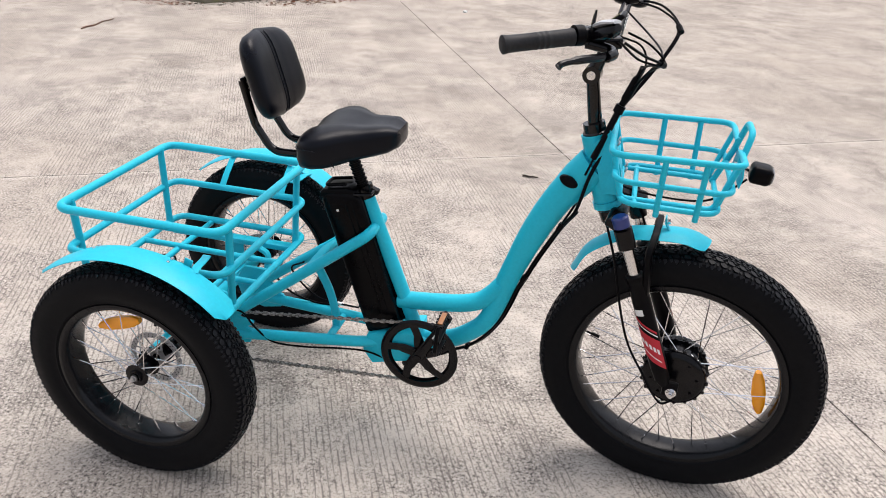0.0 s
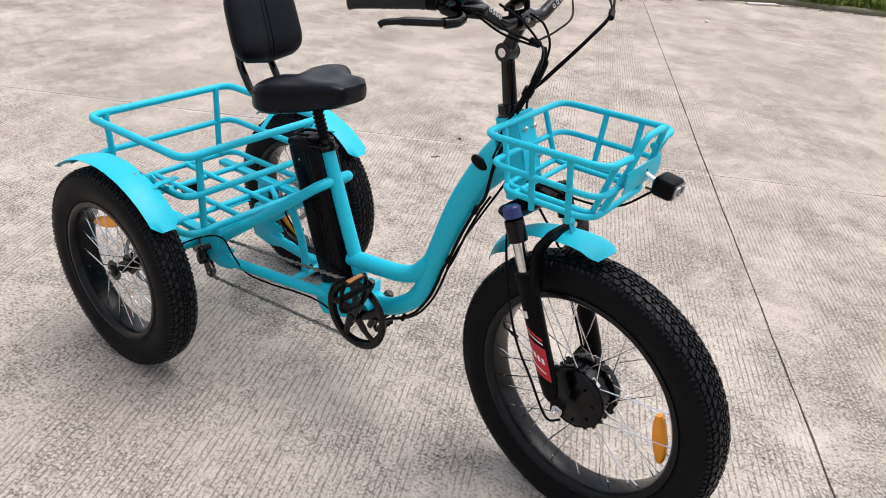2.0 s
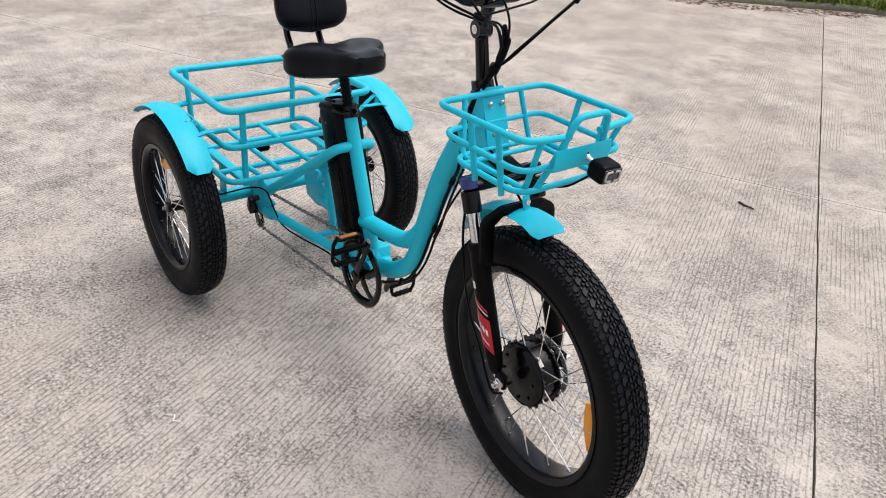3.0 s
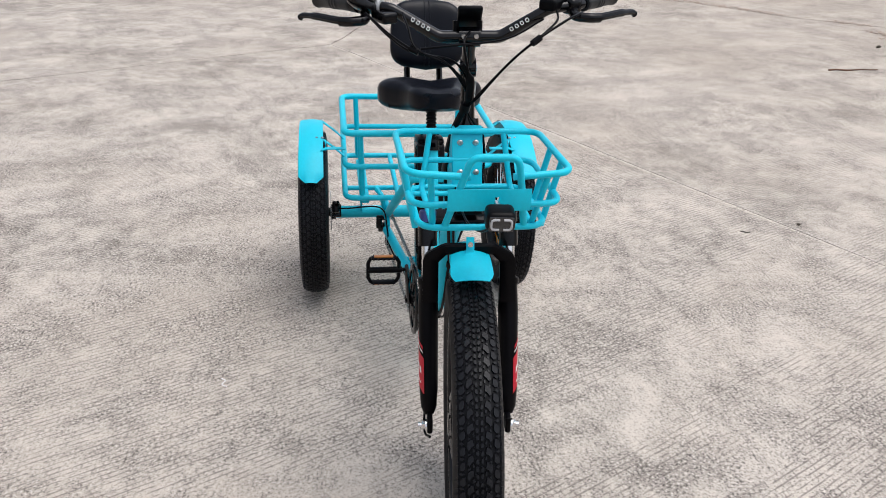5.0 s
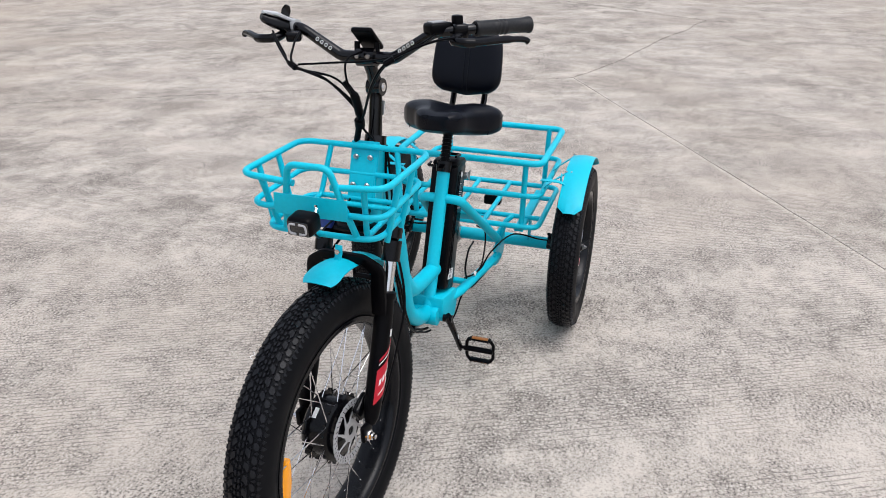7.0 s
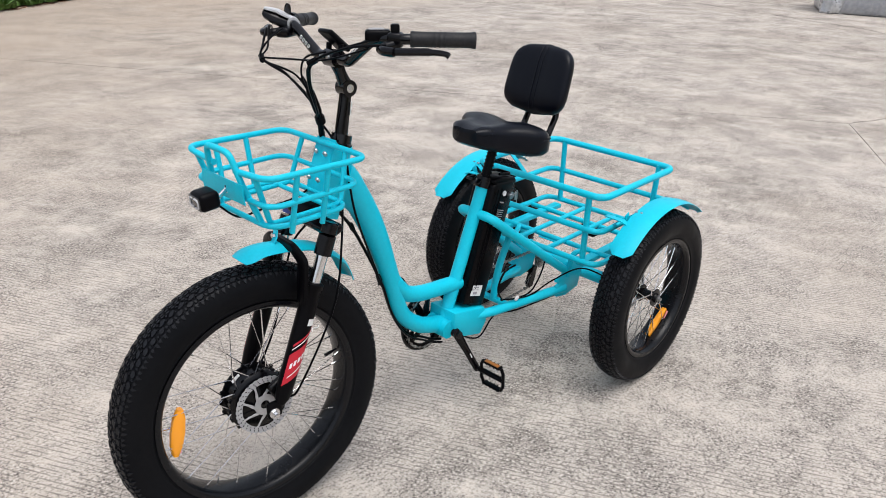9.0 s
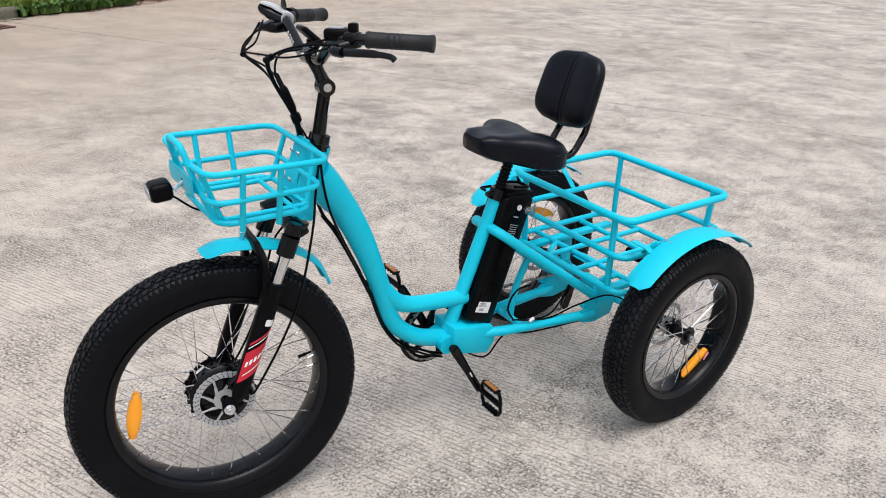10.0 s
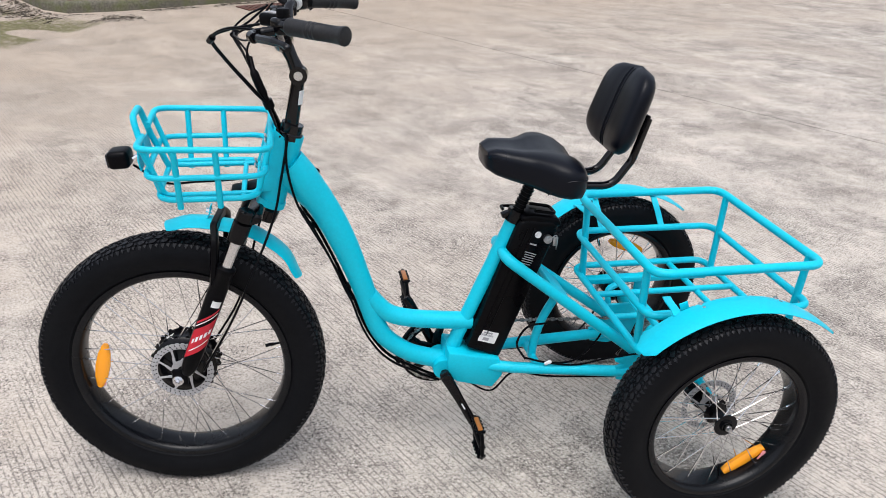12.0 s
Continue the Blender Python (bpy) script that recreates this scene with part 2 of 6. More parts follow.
def concrete():
    """Weathered concrete: a cream skin worn through in blotches to dark-and-light grit, with broom marks in strips."""
    m = mat("broomed_concrete", (0.4, 0.37, 0.33), 0.95, spec=0.0)
    grit, grain = noise_tex(m, 112, 3, 0.75), noise_tex(m, 38, 6, 0.75)
    mid, blot, broad, huge = noise_tex(m, 11, 5, 0.6), noise_tex(m, 2.4, 11, 0.72), noise_tex(m, 0.8, 10, 0.68), noise_tex(m, 0.55, 9, 0.62)
    strip, turned = turned_noise(m, BROOM, (2.3, 0.55, 1.0), 1.0, 3.0, 0.5)
    streak, _ = turned_noise(m, BROOM, (6.0, 1.1, 1.0), 1.0, 5.0, 0.6)
    dash, _ = turned_noise(m, BROOM, (95.0, 16.0, 1.0), 1.0, 3.0, 0.6)
    # cream skin against the worn, gritty face
    wear = math_node(m, "ADD", math_node(m, "MULTIPLY", blot, 0.75), math_node(m, "MULTIPLY", mid, 0.25))
    skin = ramp(m, wear, [(0.425, grey(0)), (0.50, grey(0.5)), (0.60, grey(1))])
    bare = math_node(m, "SUBTRACT", 1.0, math_node(m, "MULTIPLY", skin, 0.7))
    tone = mix(m, ramp(m, broad, [(0.42, grey(0)), (0.58, grey(1))]), (0.262, 0.235, 0.208), (0.408, 0.368, 0.328))
    c = mix(m, math_node(m, "MULTIPLY", skin, 0.82), tone, (0.605, 0.548, 0.479))
    c = mix(m, ramp(m, streak, [(0.54, grey(0)), (0.70, grey(0.45))]), c, (0.63, 0.572, 0.505))
    c = mix(m, ramp(m, huge, [(0.48, grey(0)), (0.64, grey(0.42))]), c, (0.33, 0.282, 0.235))
    # earth washed over the southern side of the yard
    place = node(m, "ShaderNodeSeparateXYZ")
    wire(m, node(m, "ShaderNodeTexCoord").outputs["Object"], place.inputs[0])
    south = math_node(m, "ADD", math_node(m, "MULTIPLY", place.outputs[1], -0.07), math_node(m, "MULTIPLY", place.outputs[0], 0.05))
    reach = math_node(m, "ADD", south, math_node(m, "MULTIPLY", broad, 0.7))
    c = mix(m, ramp(m, reach, [(0.46, grey(0)), (0.90, grey(0.72))]), c, (0.385, 0.305, 0.226))
    # and a paler, warmer film on the northern side
    north = math_node(m, "ADD", math_node(m, "MULTIPLY", place.outputs[1], 0.07), math_node(m, "MULTIPLY", huge, 0.6))
    c = mix(m, ramp(m, north, [(0.30, grey(0.0)), (0.62, grey(0.34))]), c, (0.46, 0.40, 0.335))
    c = mix(m, math_node(m, "MULTIPLY", bare, ramp(m, grain, [(0.37, grey(0.8)), (0.47, grey(0))])), c, (0.175, 0.157, 0.140))
    c = mix(m, ramp(m, grain, [(0.56, grey(0)), (0.66, grey(0.5))]), c, (0.63, 0.575, 0.515))
    # a pale, patched band along the old joint
    place2 = node(m, "ShaderNodeVectorMath")
    place2.operation = "DOT_PRODUCT"
    wire(m, node(m, "ShaderNodeTexCoord").outputs["Object"], place2.inputs[0])
    place2.inputs[1].default_value = (-0.4775, 0.8786, 0.0)
    off = math_node(m, "ABSOLUTE", math_node(m, "SUBTRACT", place2.outputs["Value"], 1.8456), 0.0)
    band = math_node(m, "ADD", off, math_node(m, "MULTIPLY", mid, 0.05))
    ends = ramp(m, math_node(m, "MULTIPLY", math_node(m, "ADD", place.outputs[0], 5.0), 0.2), [(0.12, grey(0)), (0.16, grey(1))])
    c = mix(m, math_node(m, "MULTIPLY", ends, ramp(m, band, [(0.030, grey(0.65)), (0.055, grey(0))])), c, (0.60, 0.545, 0.48))
    # grit: dark and pale grains, fewer where the skin holds
    c = mix(m, math_node(m, "MULTIPLY", bare, ramp(m, grit, [(0.41, grey(1)), (0.46, grey(0))])), c, (0.088, 0.080, 0.074))
    c = mix(m, math_node(m, "MULTIPLY", bare, ramp(m, grit, [(0.56, grey(0)), (0.62, grey(0.7))])), c, (0.74, 0.69, 0.625))
    # broom marks
    warp = node(m, "ShaderNodeTexNoise", Scale=1.6, Detail=2.0)
    wire(m, turned, warp.inputs["Vector"])
    moved = node(m, "ShaderNodeMix")
    moved.data_type, moved.blend_type = "RGBA", "LINEAR_LIGHT"
    moved.inputs[0].default_value = 0.006
    wire(m, turned, moved.inputs[6])
    wire(m, warp.outputs["Color"], moved.inputs[7])
    wave = node(m, "ShaderNodeTexWave", Scale=17.4, Distortion=0.6, Detail=2.0)
    wave.inputs["Detail Scale"].default_value = 1.2
    wave.bands_direction = "X"
    wire(m, moved.outputs[2], wave.inputs["Vector"])
    groove = ramp(m, wave.outputs["Fac"], [(0.04, grey(1)), (0.30, grey(0))])
    kept = math_node(m, "MULTIPLY", ramp(m, strip, [(0.44, grey(0.06)), (0.50, grey(1))]), ramp(m, dash, [(0.42, grey(0)), (0.52, grey(1))]))
    cut = math_node(m, "MULTIPLY", groove, kept)
    c = mix(m, math_node(m, "MULTIPLY", cut, 0.68), c, (0.17, 0.15, 0.135))
    wire(m, c, bsdf(m).inputs["Base Color"])
    n1 = bump(m, math_node(m, "SUBTRACT", 1.0, cut), 0.4, 0.003)
    n2 = bump(m, mid, 0.25, 0.004, n1)
    wire(m, bump(m, grit, 0.5, 0.0018, n2), bsdf(m).inputs["Normal"])
    return m


CONCRETE = concrete()
SOIL = worn("damp_soil", (0.11, 0.085, 0.06), (0.06, 0.045, 0.035), 0.95, 30, 0.004, dust=0.3, dusty=(0.24, 0.18, 0.13), spec=0.15)
KERB = worn("mossy_kerb", (0.17, 0.155, 0.125), (0.10, 0.092, 0.07), 0.9, 40, 0.003, dust=0.8, dusty=(0.115, 0.13, 0.05), spec=0.15)
GRASS = worn("grass_blade", (0.17, 0.23, 0.035), (0.09, 0.135, 0.02), 0.6, 12, 0.0, dust=0.4, dusty=(0.26, 0.26, 0.09), spec=0.2)

bm = NB()
S = 2000.0
for x, y in ((-S, -S), (S, -S), (S, S), (-S, S)):
    bm.verts.new((x, y, -0.014))
bm.faces.new(bm.verts)
ground = tagged(part("ground", bm, SOIL, flat=True), "dark brown soil under and around the concrete yard", "ground", kind="structure")


def wander(a, b, jag, seed, step=0.09):
    """A line from a to b that wanders a little to both sides; the same call gives the same line."""
    rnd = random.Random(seed)
    n = max(1, min(140, int(math.hypot(b[0] - a[0], b[1] - a[1]) / step)))
    l = math.hypot(b[0] - a[0], b[1] - a[1])
    nx, ny = -(b[1] - a[1]) / l, (b[0] - a[0]) / l
    out = []
    for k in range(n):
        t = k / n
        w = 0.0 if k == 0 else jag * (noise.noise((t * l * 1.3, seed, 0.0)) + 0.5 * noise.noise((t * l * 5.0, seed, 3.0))) + rnd.uniform(-1, 1) * min(0.0012, jag)
        out.append((a[0] + (b[0] - a[0]) * t + nx * w, a[1] + (b[1] - a[1]) * t + ny * w))
    return out


CROSS, TEE = (0.79, 2.53), (-4.38, -0.28)
NORTH, SOUTH = (-7.50, 18.2), (6.76, -8.57)  # far ends of the long joint through CROSS
EAST, LOW = (24.0, 15.2), (4.55, -14.8)
WEST = [(-15.0, -16.0), (-11.0, -3.5), (-10.5, -1.9), (-9.3, -0.1), (-8.64, 0.87), (-8.3, 2.6), (-7.5, 4.55), (-6.5, 5.4), (-5.6, 6.9)]
JOINTS = {"b1": (TEE, (-1.75, 1.16)), "b2": ((-1.75, 1.16), CROSS), "b3": (CROSS, (3.0, 3.74)), "b4": ((3.0, 3.74), EAST), "a1": (CROSS, NORTH), "a2": (CROSS, (1.98, 0.30)), "a3": ((1.98, 0.30), SOUTH),
          "c1": (TEE, (-1.93, -4.26)), "c2": ((-1.93, -4.26), LOW), "k1": (TEE, (-5.25, 0.02)), "k2": ((-5.25, 0.02), (-6.7, 0.35)), "k3": ((-6.7, 0.35), (-7.8, 0.68)), "k4": ((-7.8, 0.68), WEST[4])}
for i in range(len(WEST) - 1):
    JOINTS["w%d" % i] = (WEST[i], WEST[i + 1])
LINES = {}
for i, (k, (a, b)) in enumerate(JOINTS.items()):
    LINES[k] = wander(a, b, 0.045 if k[0] == "k" else 0.004, i + 1)


def joint(key):
    """The points of a joint, without its end; a minus sign walks it backwards."""
    if key[0] == "-":
        return [JOINTS[key[1:]][1]] + LINES[key[1:]][:0:-1]
    return LINES[key]


WIDTH = {"a": 0.003, "b": 0.0035, "c": 0.006, "k": 0.007, "w": 0.010}  # half the gap of each kind of joint


def slab(edges, gap=0.0030):
    """A cast slab inside the closed line, drawn in by half the joint's width."""
    pts = []
    for e in edges:
        g = WIDTH[e.lstrip("-")[0]] if isinstance(e, str) else gap
        pts += [(x, y, g) for x, y in (joint(e) if isinstance(e, str) else [e])]
    if sum(a[0] * b[1] - b[0] * a[1] for a, b in zip(pts, pts[1:] + pts[:1])) < 0:
        pts = pts[::-1]
    bm = NB()
    top, low, n = [], [], len(pts)
    for i in range(n):
        a, b = pts[i - 1], pts[(i + 1) % n]
        l = math.hypot(b[0] - a[0], b[1] - a[1]) or 1
        g = pts[i][2] * (0.75 + 1.5 * abs(noise.noise((pts[i][0] * 6, pts[i][1] * 6, 1.0))))
        x, y = pts[i][0] - (b[1] - a[1]) / l * g, pts[i][1] + (b[0] - a[0]) / l * g
        top.append(bm.verts.new((x, y, 0)))
        low.append(bm.verts.new((x, y, -0.0138)))
    bm.faces.new(top)
    for i in range(n):
        j = (i + 1) % n
        bm.faces.new((top[i], low[i], low[j], top[j]))
    return part("slab", bm, CONCRETE, pavement, flat=True)


pavement = tagged(new("pavement"), "weathered grey concrete yard with broom marks, joints and a crack", "pavement", kind="structure")
slab(["b3", "b4", EAST, (20, 26), "-a1"])
slab(["a1", NORTH, (-9.0, 14.0), "-w7", "-w6", "-w5", "-w4", "-k4", "-k3", "-k2", "-k1", "b1", "b2"])
slab(["a2", "a3", SOUTH, LOW, "-c2", "-c1", "b1", "b2"])
slab(["a2", "a3", SOUTH, (30.0, -9.0), EAST, "-b4", "-b3"])
slab(["c1", "c2", LOW, (-2, -20), "w0", "w1", "w2", "w3", "-k4", "-k3", "-k2", "-k1"])
slab(["w0", "w1", "w2", "w3", "w4", "w5", "w6", "w7", WEST[8], (-9.0, 13.9), (-30.0, 22.0), (-40.0, -16.0)])


# ---------------- the tricycle ----------------
trike = tagged(new("electric_tricycle"), "turquoise fat-tyre electric cargo tricycle with black seat, parked on concrete", "tricycle")
trike.matrix_basis = pose(-0.0216, 0, -0.0085) @ Matrix.Scale(0.957, 4)
FLOOR = 0.0089  # the concrete, in the tricycle's own measure

HEAD = V(1.12, 0, 0.90)
RAKE = V(-math.sin(radians(20)), 0, math.cos(radians(20)))
STEER = Matrix.Translation(HEAD + V(0, 0.004, 0)) @ Matrix.Rotation(radians(-6.8), 4, RAKE) @ Matrix.Translation(-HEAD)
RF, RR_ = 0.369, 0.3165
FRONT = V(1.398, 0.000, 0.3740)
REAR_Y = 0.381


def tyre_bm(R, rim, w):
    bm = NB()
    half = [(-0.62 * w, rim - 0.004), (-0.72 * w, rim + 0.004), (-0.80 * w, rim + 0.011), (-0.835 * w, rim + 0.0125), (-0.84 * w, rim + 0.015), (-0.835 * w, rim + 0.017), (-0.93 * w, rim + (R - rim) * 0.28), (-1.0 * w, rim + (R - rim) * 0.5), (-0.96 * w, rim + (R - rim) * 0.68),
            (-0.82 * w, rim + (R - rim) * 0.86), (-0.55 * w, R - 0.0075), (-0.25 * w, R - 0.0045)]
    prof = half + [(0, R - 0.004)] + [(-y, r) for y, r in half[::-1]] + [(0.5 * w, rim - 0.006), (-0.5 * w, rim - 0.006)]
    return lathe(bm, prof, 96)


def tread_bm(R, w, rows):
    """Blocks moulded on the tyre: paired small centre blocks, scalloped plates beside them, pointed shoulder knobs."""
    bm = NB()
    prof = [(0.0, 0.004), (0.25, 0.0045), (0.55, 0.0075), (0.82, 0.0137), (0.96, 0.0314), (1.0, 0.049)]
    prof = [(a * w, R - d) for a, d in prof]
    lens = [0.0]
    for (a, b), (c, d) in zip(prof, prof[1:]):
        lens.append(lens[-1] + math.hypot(c - a, d - b))
    norms = []
    for k in range(len(prof)):
        (a, b), (c, d) = prof[max(0, k - 1)], prof[min(len(prof) - 1, k + 1)]
        l = math.hypot(c - a, d - b)
        norms.append(((b - d) / l, (c - a) / l))
    norms[0] = (0.0, 1.0)

    def surf(s, h):
        """A point h above the rubber, s metres from the crown round the tyre's section: (y, radius)."""
        k = max(i for i in range(len(prof) - 1) if lens[i] <= s + 1e-9)
        t = (s - lens[k]) / (lens[k + 1] - lens[k])
        y, r = (prof[k][i] + (prof[k + 1][i] - prof[k][i]) * t for i in (0, 1))
        ny, nr = (norms[k][i] + (norms[k + 1][i] - norms[k][i]) * t for i in (0, 1))
        return y + ny * h, r + nr * h

    def block(w0, side, pts, h):
        up, low = [], []
        cs = sum(p[0] for p in pts) / len(pts)
        ca = sum(p[1] for p in pts) / len(pts)
        for s, along in pts:
            for lst, hh, k in ((low, -0.002, 1.0), (up, h * 1.25, 0.85)):
                y, r = surf(cs + (s - cs) * k, hh)
                a = w0 + (ca + (along - ca) * k) / R
                lst.append(bm.verts.new((r * math.cos(a), side * y, r * math.sin(a))))
        bm.faces.new(up)
        n = len(up)
        for i in range(n):
            bm.faces.new((low[i], low[(i + 1) % n], up[(i + 1) % n], up[i]))

    p = 2 * math.pi * R / rows
    rnd = random.Random(rows)

    def knob(w0, side, pts, h):
        a, b = rnd.uniform(-0.0003, 0.0003), rnd.uniform(-0.02, 0.02) * p
        block(w0, side, [(max(0.0006, s + a + rnd.uniform(-0.0003, 0.0003)), l + b + rnd.uniform(-0.02, 0.02) * p) for s, l in pts], h * rnd.uniform(0.8, 1.12))

    for i in range(rows):
        w0 = 2 * math.pi * i / rows
        for s in (-1, 1):
            o = p * 0.25 * s
            # round-cornered blocks in twos down the middle
            for c in (0.02, 0.50):
                knob(w0, s, [(0.0012, o + p * (c + 0.06)), (0.0030, o + p * c), (0.0068, o + p * (c + 0.04)), (0.0080, o + p * (c + 0.20)), (0.0062, o + p * (c + 0.37)), (0.0024, o + p * (c + 0.36))], 0.0038)
            knob(w0, s, [(0.0092, o + p * 0.33), (0.0125, o + p * 0.26), (0.0140, o + p * 0.45), (0.0112, o + p * 0.58)], 0.0034)
            # scalloped plates, in two staggered ranks
            knob(w0, s, [(0.0098, o + p * 0.72), (0.0150, o + p * 0.60), (0.0205, o + p * 0.34), (0.0245, o + p * 0.50), (0.0235, o + p * 0.92), (0.0175, o + p * 1.12), (0.0118, o + p * 1.16)], 0.0036)
            knob(w0, s, [(0.0175, o + p * 0.16), (0.0208, o + p * 0.02), (0.0230, o + p * 0.12), (0.0205, o + p * 0.26)], 0.0030)
            knob(w0, s, [(0.0258, o + p * 0.18), (0.0310, o - p * 0.02), (0.0372, o + p * 0.02), (0.0385, o + p * 0.34), (0.0340, o + p * 0.60), (0.0268, o + p * 0.66)], 0.0033)
            knob(w0, s, [(0.0285, o + p * 0.78), (0.0352, o + p * 0.68), (0.0392, o + p * 0.80), (0.0348, o + p * 0.94)], 0.0028)
            # pointed knobs that feather out on to the sidewall
            knob(w0, s, [(0.0402, o + p * 0.06), (0.0470, o + p * 0.02), (0.0545, o + p * 0.22), (0.0468, o + p * 0.32), (0.0408, o + p * 0.40)], 0.0024)
            knob(w0, s, [(0.0405, o + p * 0.56), (0.0450, o + p * 0.50), (0.0502, o + p * 0.68), (0.0446, o + p * 0.78), (0.0408, o + p * 0.84)], 0.0022)
    return bm


def rim_bm(r, w):
    bm = NB()
    prof = [(-w, r + 0.006), (-w - 0.001, r), (-w, r - 0.006), (-0.86 * w, r - 0.012), (-0.55 * w, r - 0.016), (0, r - 0.018), (0.55 * w, r - 0.016), (0.86 * w, r - 0.012), (w, r - 0.006),
            (w + 0.001, r), (w, r + 0.006), (0.9 * w, r + 0.004), (0.84 * w, r - 0.007), (0, r - 0.012), (-0.84 * w, r - 0.007), (-0.9 * w, r + 0.004)]
    return lathe(bm, prof, 80)


def reflector_bm():
    bm = NB()
    prof = [(-0.064, 0.006), (-0.061, 0.0085), (-0.038, 0.0150), (0.0, 0.0180), (0.038, 0.0150), (0.061, 0.0085), (0.064, 0.006)]
    rings = []
    for z, hw in prof:
        rings.append([bm.verts.new(c) for c in ((-hw, -0.005, z), (-hw * 0.6, -0.009, z), (hw * 0.6, -0.009, z), (hw, -0.005, z), (hw, 0.005, z), (hw * 0.6, 0.009, z), (-hw * 0.6, 0.009, z), (-hw, 0.005, z))])
    for a, b in zip(rings, rings[1:]):
        for k in range(8):
            bm.faces.new((a[k], a[(k + 1) % 8], b[(k + 1) % 8], b[k]))
    bm.faces.new(rings[0])
    bm.faces.new(rings[-1])
    return bm


def rotor_bm(r, y):
    """A brake disc: a slotted ring on eight thin curved arms round a small carrier."""
    bm = NB()
    lathe(bm, [(y - 0.001, r * 0.79), (y + 0.001, r * 0.79), (y + 0.001, r * 0.985), (y - 0.001, r * 0.985)], 72)
    for k in range(36):  # the wavy outer edge
        w = 2 * math.pi * (k + 0.5) / 36
        box(bm, (r * 0.04, 0.0019, r * 0.10), Matrix.Rotation(-w, 4, "Y") @ Matrix.Translation((r * 0.985, y, 0)))
    lathe(bm, [(y - 0.001, r * 0.15), (y + 0.001, r * 0.15), (y + 0.001, r * 0.36), (y - 0.001, r * 0.36)], 24)
    for k in range(8):
        w = k * math.pi / 4
        tube(bm, smooth_line([(math.cos(w) * r * 0.34, y, math.sin(w) * r * 0.34), (math.cos(w + 0.32) * r * 0.56, y, math.sin(w + 0.32) * r * 0.56),
                              (math.cos(w + 0.42) * r * 0.82, y, math.sin(w + 0.42) * r * 0.82)], 4), [r * 0.052] * 4 + [r * 0.038] * 4 + [r * 0.05], seg=6, flat=0.25)
    return bm


def holes_bm(r, y, n):
    """The dark slots in the disc's ring, in slanting pairs."""
    bm = NB()
    for k in range(n):
        w = 2 * math.pi * k / n
        for rr, slant in ((r * 0.84, 0.5), (r * 0.925, 0.5)):
            a = w + (0.5 * math.pi / n if rr < r * 0.9 else 0.0)
            box(bm, (r * 0.055, 0.0030, r * 0.026), Matrix.Rotation(-a, 4, "Y") @ Matrix.Translation((rr, y, 0)) @ Matrix.Rotation(slant, 4, "Y"))
    return bm


